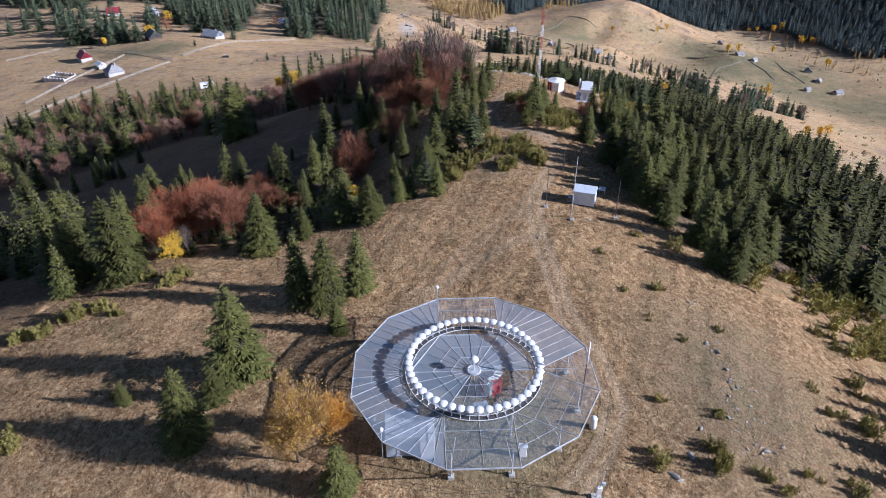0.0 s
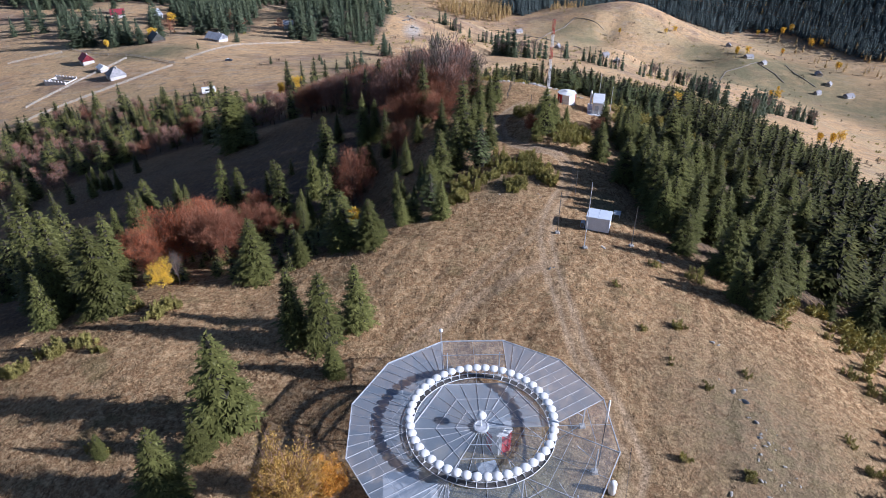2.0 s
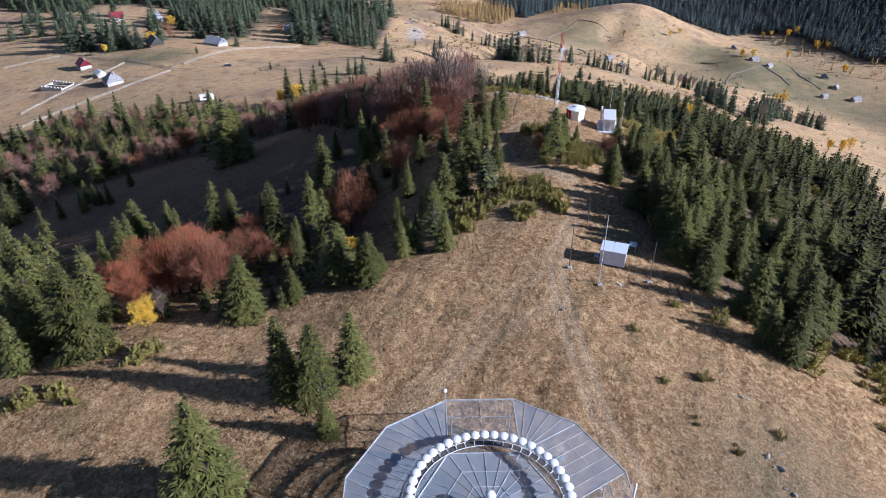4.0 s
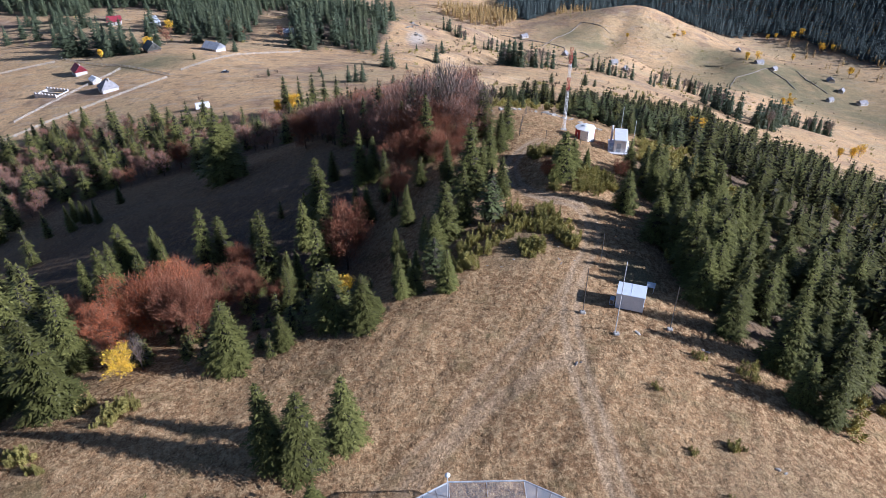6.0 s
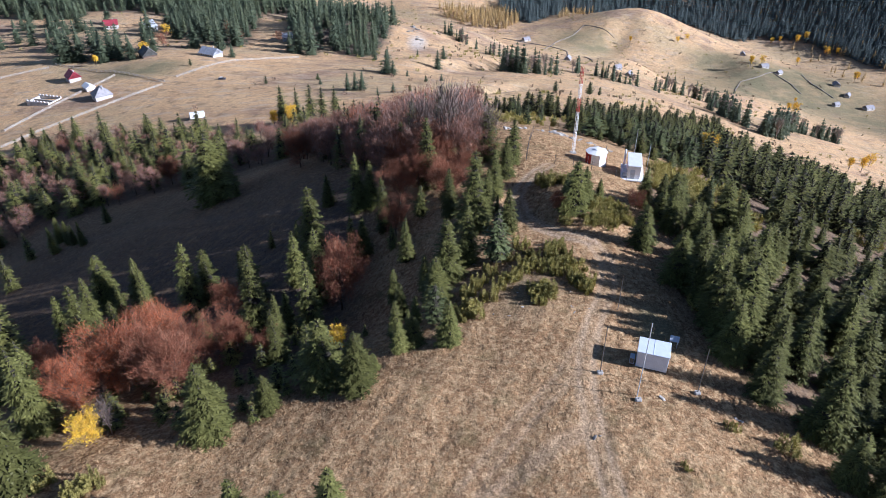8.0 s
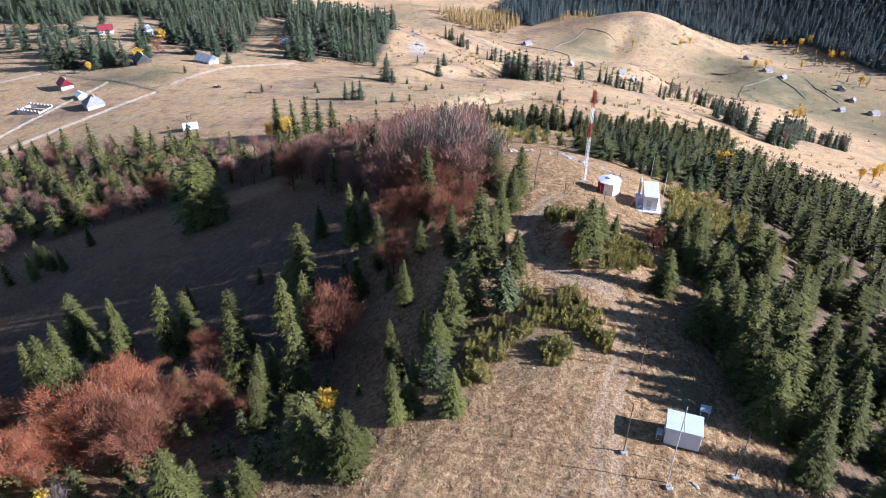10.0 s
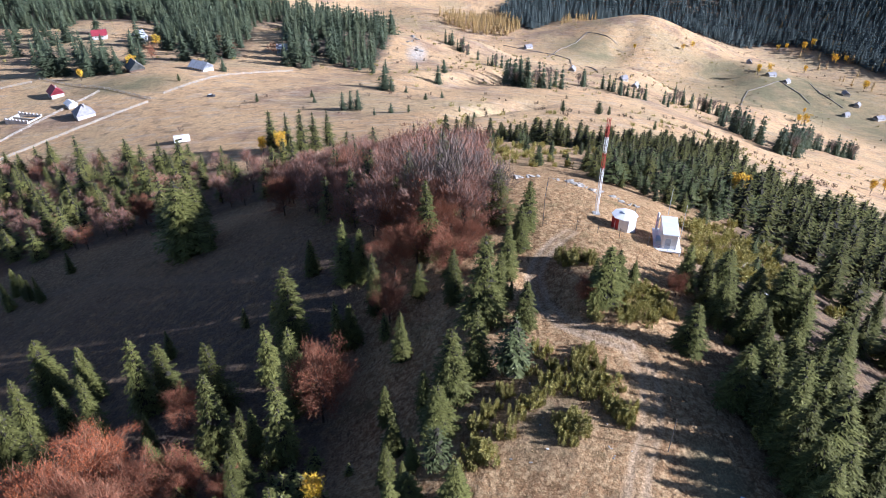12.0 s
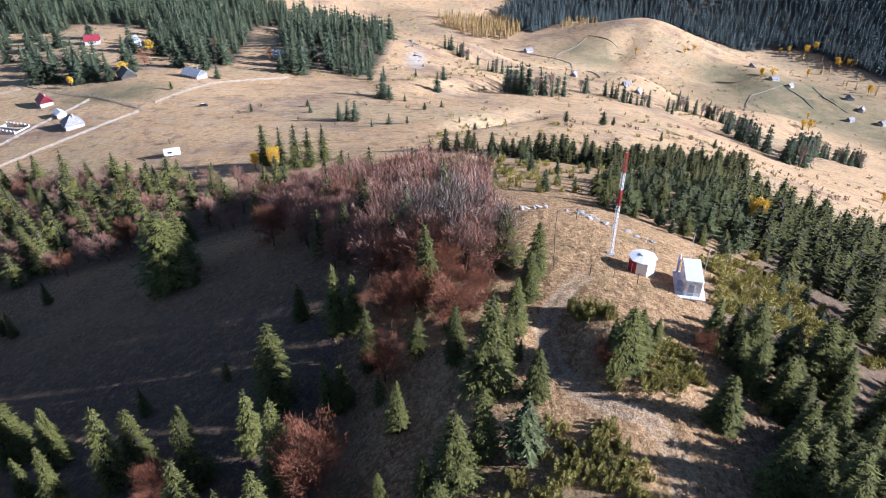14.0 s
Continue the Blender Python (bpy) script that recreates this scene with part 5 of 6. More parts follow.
build_pole(13.04, 41.3, 6.9, "thin dark guy pole on pale base")
build_pole(23.65, 39.1, 6.6, "thin dark guy pole on pale base")
build_pole(17.7, 54.0, 4.8, "thin dark pole beside the track", False)
build_pole(16.44, 37.0, 0.5, "pale mast base in grass")


def build_solar(x, y):
    top = thing("solar_panel", pose(x, y, alt(x, y), 0, 0, -20), "tilted pale panel on short legs beside shelter", "panel")
    part("plate", Geo().box(-0.55, -0.42, 0, 0.55, 0.42, 0.05, Matrix.Translation((0, 0, 1.05)) @ Matrix.Rotation(radians(24), 4, "X")), BLUE, top)
    for sx in (-0.42, 0.42):
        part("leg", Geo().tube((sx, 0.2, -0.3), (sx, 0.2, 1.1), 0.035, 0.035, 6), STEEL, top)
        part("leg", Geo().tube((sx, -0.3, -0.3), (sx, -0.3, 0.9), 0.035, 0.035, 6), STEEL, top)


build_solar(23.3, 47.6)

# ---- the huts and the lattice mast at the end of the ridge ----
build_striped_cabin(23.6, 103.4, 2.1, 2.5, "eight-sided white cabin with red panels on dry grass", -15)


def build_lattice_mast(x, y, h, w=0.55):
    z = alt(x, y)
    top = thing("lattice_mast", pose(x, y, z), "tall red and white lattice mast on the ridge", "mast")
    part("base", Geo().box(-0.6, -0.6, -0.4, 0.6, 0.6, 0.2, chamfer=0.05), CONCRETE, top)
    legs = [polar(w / math.sqrt(3), 120 * k + 20) for k in range(3)]
    cuts = [0.2, 0.49 * h, 0.65 * h, 0.81 * h, h]
    for j, (a, b) in enumerate(zip(cuts, cuts[1:])):
        g = Geo()
        for k in range(3):
            g.tube(legs[k] + Vector((0, 0, a)), legs[k] + Vector((0, 0, b)), 0.04, 0.04, 5)
        n = max(2, round((b - a) / 0.6))
        for s in range(n):
            z0, z1 = a + (b - a) * s / n, a + (b - a) * (s + 1) / n
            for k in range(3):
                p, q = legs[k], legs[(k + 1) % 3]
                g.tube(p + Vector((0, 0, z0)), q + Vector((0, 0, z1)), 0.018, 0.018, 4)
                g.tube(p + Vector((0, 0, z1)), q + Vector((0, 0, z1)), 0.018, 0.018, 4)
        part("mast_section", g, RED if j % 2 else SHELL, top, "red lattice section" if j % 2 else "white lattice section")


build_lattice_mast(19.95, 107.9, 17.4)


def build_platform_hut(x, y):
    z = alt(x, y)
    top = thing("platform_hut", pose(x, y, z, 0, 0, -12), "white hut on a raised platform beside masts", "hut")
    part("deck", Geo().box(-2.1, -2.8, 0.72, 2.1, 4.3, 0.88), WHITE, top, "pale platform deck")
    for sx in (-1.9, 1.9):
        for sy in (-2.6, 0.7, 4.0):
            part("leg", Geo().tube((sx, sy, -0.8), (sx, sy, 0.718), 0.07, 0.07, 6), STEEL, top)
    body = part("body", Geo().box(-1.0, -2.0, 0.882, 1.45, 4.0, 3.4, chamfer=0.12), SHELL, top)
    part("roof", Geo().box(-1.08, -2.1, 3.402, 1.53, 4.08, 3.52, chamfer=0.1), WHITE, top)
    part("door", Geo().box(-0.5, -2.05, 0.95, 0.35, -2.002, 2.75), BLUE, body, "pale blue door")
    part("cabinet", Geo().box(-1.75, -1.2, 0.882, -1.05, 0.6, 1.7, chamfer=0.04), BLUE, top, "pale blue cabinet on the deck")
    part("antenna_drum", Geo().lathe([(0.2, 0.884), (0.22, 1.0), (0.22, 3.9), (0.15, 4.1), (0.02, 4.12)], (-1.5, 3.9, 0), 12), SHELL, top, "white antenna drum", True)
    for k in range(5):
        part("rail_post", Geo().tube((-2.05 + 1.02 * k, -2.75, 0.86), (-2.05 + 1.02 * k, -2.75, 1.85), 0.025, 0.025, 5), STEEL, top)
    part("handrail", Geo().tube((-2.05, -2.75, 1.85), (2.03, -2.75, 1.85), 0.03, 0.03, 5), STEEL, top)


build_platform_hut(29.9, 99.5)
build_monitor_pole(31.4, 105.4, 8.6, "thin guyed mast behind the platform hut", False, 0.0, 0.045)
build_monitor_pole(34.6, 106.2, 6.6, "thin mast with small antenna behind hut", False, 0.0, 0.05)
build_wire_fence([(13.4, 122.0), (11.4, 111), (9.9, 101), (15.2, 100), (22.0, 99), (26.4, 97.8)], 3.6, 1.8, "dark post and wire fence round the huts")
build_pole(25.9, 105.6, 3.6, "dark fence pole behind the cabin", False)
build_pole(17.2, 123.6, 2.2, "dark fence pole at the ridge end", False)

# ---- the village and the far farms ----


def build_house(x, y, turn, w, d, wall_h, roof_h, wall_mat, roof_mat, label, hip=0.0, windows=3, chimney=True, porch=False, name="house"):
    """A house with gable or hipped roof: walls, roof, door, windows, chimney. The front faces -y before turning."""
    z = min(alt(x + a, y + b) for a in (-w / 2, w / 2) for b in (-d / 2, d / 2))
    top = thing(name, pose(x, y, z, 0, 0, turn), label, "house")
    e = 0.45
    wall = Geo().box(-w / 2, -d / 2, -1.2, w / 2, d / 2, wall_h + 1.0)
    if not hip:
        for s in (-1, 1):
            wall.add([(s * (w / 2 - 0.01), -d / 2, wall_h + 1), (s * (w / 2 - 0.01), d / 2, wall_h + 1), (s * (w / 2 - 0.01), 0, wall_h + 1 + roof_h * 0.93), (s * (w / 2 - 0.2), -d / 2, wall_h + 1), (s * (w / 2 - 0.2), d / 2, wall_h + 1), (s * (w / 2 - 0.2), 0, wall_h + 1 + roof_h * 0.93)], [(0, 1, 2), (3, 5, 4), (0, 2, 5, 3), (1, 4, 5, 2)])
    part("wall", wall, wall_mat, top)
    zb, zr, q = wall_h + 0.9, wall_h + 1 + roof_h, (w / 2 - hip) if hip else w / 2 + e
    t = 0.14
    v = [(-w / 2 - e, -d / 2 - e, zb), (w / 2 + e, -d / 2 - e, zb), (w / 2 + e, d / 2 + e, zb), (-w / 2 - e, d / 2 + e, zb), (-q, 0, zr), (q, 0, zr)]
    v += [(a, b, c + t) for a, b, c in v]
    part("roof", Geo().add(v, [(6, 7, 11, 10), (8, 9, 10, 11), (7, 8, 11), (9, 6, 10), (1, 0, 4, 5), (3, 2, 5, 4), (2, 1, 5), (0, 3, 4), (0, 1, 7, 6), (1, 2, 8, 7), (2, 3, 9, 8), (3, 0, 6, 9)]), roof_mat, top)
    for k in range(windows):
        cx = -w / 2 + w * (k + 1) / (windows + 1)
        if k == windows // 2 and windows > 1:
            part("door", Geo().box(cx - 0.5, -d / 2 - 0.05, 1.0, cx + 0.5, -d / 2 - 0.003, 3.0), WOOD, top, "brown wooden door")
            continue
        win = part("window", Geo().box(cx - 0.55, -d / 2 - 0.05, 1.9, cx + 0.55, -d / 2 - 0.003, 3.1), SHELL, top)
        part("pane", Geo().box(cx - 0.45, -d / 2 - 0.06, 2.0, cx + 0.45, -d / 2 - 0.052, 3.0), GLASS, win, "dark window pane")
    if chimney:
        part("chimney", Geo().box(w * 0.18, 0.3, zb + 0.3, w * 0.18 + 0.6, 0.9, zr + 0.7, chamfer=0.04), CONCRETE, top)
    if porch:
        part("porch_roof", Geo().add([(-w / 2 - 3, -d / 2 + 0.5, wall_h - 0.2), (-w / 2 - 0.02, -d / 2 + 0.5, wall_h + 0.7), (-w / 2 - 0.02, d / 2 - 0.5, wall_h + 0.7), (-w / 2 - 3, d / 2 - 0.5, wall_h - 0.2), (-w / 2 - 3, -d / 2 + 0.5, wall_h - 0.35), (-w / 2 - 0.02, -d / 2 + 0.5, wall_h + 0.55), (-w / 2 - 0.02, d / 2 - 0.5, wall_h + 0.55), (-w / 2 - 3, d / 2 - 0.5, wall_h - 0.35)], [(0, 1, 2, 3), (7, 6, 5, 4), (0, 4, 5, 1), (1, 5, 6, 2), (2, 6, 7, 3), (3, 7, 4, 0)]), roof_mat, top)
        part("porch_wall", Geo().box(-w / 2 - 2.6, -d / 2 + 0.7, -1.2, -w / 2 - 0.02, d / 2 - 0.7, wall_h - 0.4), wall_mat, top)


build_house(-227, 367, -48, 8.0, 6.5, 2.2, 3.4, PLASTER, ROOF_RED, "small white house with bright red roof", windows=3)
build_house(-190, 325, -50, 8.5, 8.5, 2.0, 4.2, PLASTER, ROOF_GREY, "white cottage with steep grey hipped roof", hip=3.6, porch=True)
build_house(-206, 343, -45, 6.0, 4.5, 1.4, 1.6, PLASTER, SHELL, "small white shed with pale roof", windows=1, chimney=False, name="shed")
build_house(-197, 405, -52, 10.0, 8.5, 2.2, 4.2, WOOD, ROOF_GREEN, "dark wooden house with grey-green gable roof", porch=True)
build_house(-157, 405, -28, 12.0, 8.0, 2.2, 3.2, PLASTER, ROOF_PALE, "white house with pale metal roof", windows=5, porch=True)
build_house(-276, 525, 20, 10.0, 8.0, 2.5, 3.5, PLASTER, ROOF_RED, "house with faded red roof among spruces")
build_house(-240, 512, 68, 9.0, 7.5, 2.6, 4.6, PLASTER, ROOF_PALE, "tall white gabled house among spruces")
build_house(-128, 489, 10, 7.0, 6.0, 2.4, 2.6, BLUE, ROOF_PALE, "small pale blue house at wood edge")
for hx, hy, turn, w in ((88, 856, 25, 11), (97, 581, 70, 8), (139, 568, 20, 7), (145, 551, 60, 8), (367, 856, 75, 9), (376, 808, 15, 12), (388, 791, 40, 10), (445, 762, 80, 11), (420, 707, 20, 8), (455, 704, 15, 12), (447, 737, 50, 9)):
    build_house(hx, hy, turn, w * 0.8, w * 0.62, 1.6, 2.6, PLASTER, ROOF_GREY, "small pale farmhouse on distant pasture", windows=2, name="farmhouse")


def build_foundation(x, y, turn, w, d):
    top = thing("house_foundation", pose(x, y, alt(x, y), 0, 0, turn), "unfinished white block foundation without roof", "foundation")
    t = 0.5
    for x0, y0, x1, y1 in ((-w / 2, -d / 2, w / 2, -d / 2 + t), (-w / 2, d / 2 - t, w / 2, d / 2), (-w / 2, -d / 2 + t, -w / 2 + t, d / 2 - t), (w / 2 - t, -d / 2 + t, w / 2, d / 2 - t)):
        part("wall", Geo().box(x0, y0, -1.5, x1, y1, 1.4), PLASTER, top)
    for k in range(7):
        cx = -w / 2 + (w - 0.8) * k / 6
        for cy in (-d / 2, d / 2 - 0.8):
            part("block_pier", Geo().box(cx, cy, 1.402, cx + 0.8, cy + 0.8, 2.3), PLASTER, top)
    part("cross_wall", Geo().box(-w / 2 + t, -0.25, -1.5, w / 2 - t, 0.25, 1.3), CONCRETE, top)


build_foundation(-225, 330, -14, 14, 10)


def build_trailer(x, y, turn):
    top = thing("caravan", pose(x, y, alt(x, y), 0, 0, turn), "white caravan parked on dry field", "caravan")
    part("body", Geo().box(-3.2, -1.2, 0.5, 3.2, 1.2, 2.9, chamfer=0.25), SHELL, top)
    part("window", Geo().box(-1.6, -1.23, 1.5, 0.2, -1.203, 2.2), GLASS, top)
    for sx in (-0.6, 0.6):
        for sy in (-1.05, 1.05):
            part("wheel", Geo().tube((sx, sy - 0.1, 0.3), (sx, sy + 0.1, 0.3), 0.33, 0.33, 12), RUBBER, top)


build_trailer(-117, 264, 22)


def build_car(x, y, turn):
    top = thing("car", pose(x, y, alt(x, y) + 0.02, 0, 0, turn), "dark parked car on dry field", "car")
    part("body", Geo().box(-2.1, -0.85, 0.35, 2.1, 0.85, 0.95, chamfer=0.15), PAINT_DARK, top)
    part("cabin", Geo().add([(-1.5, -0.78, 0.952), (1.0, -0.78, 0.952), (1.0, 0.78, 0.952), (-1.5, 0.78, 0.952), (-1.1, -0.65, 1.5), (0.5, -0.65, 1.5), (0.5, 0.65, 1.5), (-1.1, 0.65, 1.5)], [(3, 2, 1, 0), (4, 5, 6, 7), (0, 1, 5, 4), (1, 2, 6, 5), (2, 3, 7, 6), (3, 0, 4, 7)]), GLASS, top)
    part("roof", Geo().box(-1.08, -0.64, 1.502, 0.48, 0.64, 1.54), SHELL, top, "pale roof")
    for sx in (-1.3, 1.3):
        for sy in (-0.78, 0.78):
            w = part("wheel", Geo().tube((sx, sy - 0.1, 0.32), (sx, sy + 0.1, 0.32), 0.32, 0.32, 12), RUBBER, top)
            part("rim", Geo().tube((sx, sy - 0.104, 0.32), (sx, sy + 0.104, 0.32), 0.18, 0.18, 8), STEEL, w)


build_car(-131, 343, 8)


def build_rail_fence(line, label):
    pts = []
    for (ax, ay), (bx, by) in zip(line, line[1:]):
        n = max(1, round(math.hypot(bx - ax, by - ay) / 5.0))
        pts += [(ax + (bx - ax) * k / n, ay + (by - ay) * k / n) for k in range(n)]
    pts.append(line[-1])
    o = Vector((*pts[0], alt(*pts[0])))
    top = thing("rail_fence", Matrix.Translation(o), label, "fence", "fences of the village")
    feet = [Vector((x, y, alt(x, y))) - o for x, y in pts]
    for p in feet:
        part("post", Geo().box(p.x - 0.12, p.y - 0.12, p.z - 0.5, p.x + 0.12, p.y + 0.12, p.z + 1.35), RAIL, top)
    for a, b in zip(feet, feet[1:]):
        for h in (0.35, 0.75, 1.15):
            part("rail", bar(a + Vector((0, 0, h)), b + Vector((0, 0, h)), 0.08, 0.15), RAIL, top)


for line in ([(-224, 290), (-219, 309), (-211, 334), (-200, 363)], [(-212, 262), (-201, 280), (-192, 292), (-162, 337)], [(-159, 351), (-141, 391), (-124, 410), (-107, 427)], [(-285, 380), (-267, 391), (-258, 397)], [(-257, 404), (-207, 373), (-163, 343)]):
    build_rail_fence(line, "pale weathered rail fence round village fields")



def stone_wall(line, label):
    """A low dry stone wall: a chain of uneven stone lengths following the ground."""
    r = random.Random(len(line) + int(line[0][0]))
    o = Vector((*line[0], alt(*line[0])))
    top = thing("stone_wall", Matrix.Translation(o), label, "wall", "dry stone walls")
    for (ax, ay), (bx, by) in zip(line, line[1:]):
        n = max(1, round(math.hypot(bx - ax, by - ay) / 7.0))
        for k in range(n):
            p, q = (Vector((ax + (bx - ax) * s + r.uniform(-0.4, 0.4), ay + (by - ay) * s + r.uniform(-0.4, 0.4), 0)) for s in (k / n, (k + 1) / n))
            p.z, q.z = alt(p.x, p.y) + r.uniform(0.1, 0.4), alt(q.x, q.y) + r.uniform(0.1, 0.4)
            part("stone_length", bar(p - o, q - o, r.uniform(0.4, 0.7), 0.8), FIELD_WALL, top)


for line in ([(268, 626), (314, 727), (331, 758), (355, 772), (384, 794)], [(105, 802), (125, 844), (149, 869), (168, 901), (203, 872)], [(57, 865), (96, 838), (132, 800), (124, 700), (122, 598)], [(427, 811), (415, 760), (428, 730)], [(381, 787), (389, 760), (392, 734)]):
    stone_wall(line, "low grey stone wall across distant pasture")

# ---- trees of the village and the valley ----
for x, y, h in ((-297, 516, 22), (-255, 410, 21), (-249, 411, 23), (-243, 410, 20), (-233, 418, 19), (-225, 415, 21), (-215, 406, 17), (-206, 402, 14), (-210, 434, 22), (-202, 427, 17), (-364, 569, 18), (-324, 535, 16), (-208, 488, 18), (-181, 443, 20), (-162, 438, 23), (-144, 406, 9), (-240, 425, 18), (-228, 432, 20), (-250, 440, 21), (-262, 428, 18), (-276, 450, 19), (-290, 470, 20), (-112, 446, 18), (-118, 452, 15), (-262, 470, 17), (-310, 500, 18), (-335, 515, 19), (-350, 530, 17), (-285, 540, 18), (-228, 520, 20), (-253, 416, 19), (-225, 404, 18), (-217, 408, 17), (-211, 411, 16), (-213, 440, 18), (-234, 496, 20), (-212, 490, 19), (-282, 445, 17), (-311, 473, 16), (-330, 487, 18), (-333, 471, 15), (-202, 502, 19), (-267, 454, 20), (-244, 452, 19), (-228, 555, 21), (-302, 505, 18), (-345, 533, 19), (-333, 540, 17)):
    spruce(x, y, h, near=False, group="spruces in the village", label="tall dark spruce between village houses", wide=1.5)
for x, y, h in ((-201, 440, 11), (-178, 500, 11), (-132, 480, 10), (-204, 416, 9), (-226, 395, 7), (-222, 500, 9), (-158, 470, 10)):
    broadleaf("fruit_tree", BEECH_FAR_RED if h > 9.5 else BIRCH_FAR, x, y, h, "orange autumn tree beside village houses", "village autumn trees", 1.1)
for x, y, h in ((-74, 327, 4), (-56, 304, 9), (-49, 304, 10), (-53, 308, 9), (-40, 291, 4), (-33, 296, 5), (-43, 372, 14), (-39, 366, 9), (-11, 427, 9), (-29, 445, 7), (-31, 365, 4), (-11, 347, 4), (-14, 400, 12), (-58, 440, 13), (-48, 428, 10)):
    spruce(x, y, h, near=False, group="spruces on the pasture", label="lone dark spruce on dry pasture", wide=1.5)
for x, y, h in ((47, 313, 6), (72, 325, 5), (64, 312, 7), (120, 318, 5), (-103, 329, 5), (-159, 374, 5), (-19, 335, 4), (-78, 342, 4), (5, 307, 4), (-25, 296, 4), (88, 300, 5), (128, 300, 3), (-2, 308, 3)):
    pine(x, y, h, "lone pines on the pasture")
r9 = random.Random(9)
belt = []
for line, n, spread, low, high in (([(35, 490), (37, 450), (36, 425), (50, 422), (69, 451)], 34, 6, 12, 20), ([(75, 455), (97, 478), (114, 448), (147, 465)], 22, 5, 8, 14), ([(164, 505), (186, 510), (208, 514)], 24, 6, 10, 16), ([(208, 514), (200, 470), (178, 431)], 20, 6, 8, 14), ([(178, 431), (181, 402), (193, 380), (210, 405), (235, 442)], 46, 6, 12, 20), ([(-11, 597), (8, 583), (29, 526)], 26, 6, 8, 13), ([(235, 442), (254, 438), (296, 464)], 26, 7, 10, 16)):
    for k in range(n):
        s = r9.random() * (len(line) - 1)
        j = int(s)
        x = line[j][0] + (line[j + 1][0] - line[j][0]) * (s - j) + r9.uniform(-spread, spread)
        y = line[j][1] + (line[j + 1][1] - line[j][1]) * (s - j) + r9.uniform(-spread, spread)
        if r9.random() < 0.72:
            belt.append((x, y, r9.uniform(low, high)))
        else:
            broadleaf("bare_tree", BARE, x, y, r9.uniform(low, high) * 0.75, "bare grey tree in valley belt", "valley bare trees")
for x, y, h in ((359, 807, 14), (378, 820, 12), (489, 971, 15), (503, 976, 16), (446, 868, 12), (333, 625, 13), (324, 620, 10), (480, 788, 14), (508, 918, 13), (517, 909, 12), (472, 987, 10), (461, 989, 9), (221, 858, 8), (225, 330, 9), (210, 318, 8), (245, 355, 9), (300, 880, 9), (285, 870, 8), (490, 800, 10), (370, 700, 7)):
    broadleaf("birch", BIRCH_FAR, x, y, h, "yellow autumn tree on valley pasture", "valley yellow trees")


def joined_wood(name, places, heights, kinds, label, wide=1.0, seed=1):
    """Many distant trees as one object."""
    g = np.random.default_rng(seed)
    vs, fs, slots, base = [], [], [], 0
    data = []
    for me in kinds:
        v = np.empty(len(me.vertices) * 3, np.float32)
        me.vertices.foreach_get("co", v)
        f = np.empty(len(me.loops), np.int32)
        me.loops.foreach_get("vertex_index", f)
        kind = np.empty(len(me.polygons), np.int32)
        me.polygons.foreach_get("material_index", kind)
        data.append((v.reshape(-1, 3), f.reshape(-1, 3), kind))
    zs_all = land(np.array([p[0] for p in places]), np.array([p[1] for p in places]))
    for p, z in zip(places, zs_all):
        x, y = p[:2]
        v, f, kind = data[g.integers(len(data))]
        h, a = p[2] if len(p) > 2 else g.uniform(*heights), g.uniform(0, 6.28)
        s = h * wide * g.uniform(0.85, 1.2)
        c, sn = math.cos(a) * s, math.sin(a) * s
        vs.append(np.stack([v[:, 0] * c - v[:, 1] * sn + x, v[:, 0] * sn + v[:, 1] * c + y, v[:, 2] * h + z], -1))
        fs.append(f + base)
        slots.append(kind)
        base += len(v)
    me = array_mesh(name, np.concatenate(vs), np.concatenate(fs), kinds[0].materials[0])
    for extra in kinds[0].materials[1:]:
        me.materials.append(extra)
    me.polygons.foreach_set("material_index", np.concatenate(slots))
    return tagged(new(name, me), label, "wood", kind="stuff")


TINY_CROWN = [spruce_crown(141 + k, radius=0.20, whorls=5, per=5, steps=2, size=2.7, hang=False, material=NEEDLES_HAZE, inside_mat=NEEDLES_HAZE) for k in range(3)]
LARCH_CROWN = [spruce_crown(151 + k, radius=0.20, whorls=8, per=6, steps=2, size=2.2, droop=0.0, low=0.12, hang=False, material=LEAF_GOLD, inside_mat=LEAF_GOLD) for k in range(2)]
TINY_SPRUCE = [spruce_crown(181 + k, radius=0.24, whorls=8, per=6, steps=3, size=1.8, hang=False) for k in range(2)]
HILL_CROWN = [spruce_crown(171 + k, radius=r, whorls=10, per=6, steps=2, size=1.9, full=0.62, hang=False, material=NEEDLES_DARK, inside_mat=NEEDLES_DARK) for k, r in enumerate((0.22, 0.18, 0.25))]
FLANK_CROWN = [spruce_crown(191 + k, radius=r, whorls=11, per=7, steps=2, size=1.8, full=0.6, hang=False) for k, r in enumerate((0.22, 0.18, 0.26))]
joined_wood("spruce_wood", scatter(HILL_WOOD, 10.2, 31, 0.95), (13, 24), HILL_CROWN, "dense dark spruce wood on the hill above village", 1.15, 5)
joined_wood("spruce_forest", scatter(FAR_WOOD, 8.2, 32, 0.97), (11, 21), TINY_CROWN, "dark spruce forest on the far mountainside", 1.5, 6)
joined_wood("larch_wood", scatter(LARCH_WOOD, 7.0, 33, 0.85) + scatter([(145, 975), (201, 1005), (190, 1022), (150, 1012)], 9, 34), (9, 15), LARCH_CROWN, "golden larch wood on the far slope", 1.1, 7)
joined_wood("larch_belt", [(r9.uniform(470, 660), r9.uniform(760, 1080)) for k in range(130)], (8, 13), LARCH_CROWN, "golden larches scattered along far forest edge", 1.1, 8)
joined_wood("spruce_belt", belt, (8, 14), HILL_CROWN, "dark spruces in valley tree belts", 1.1, 13)
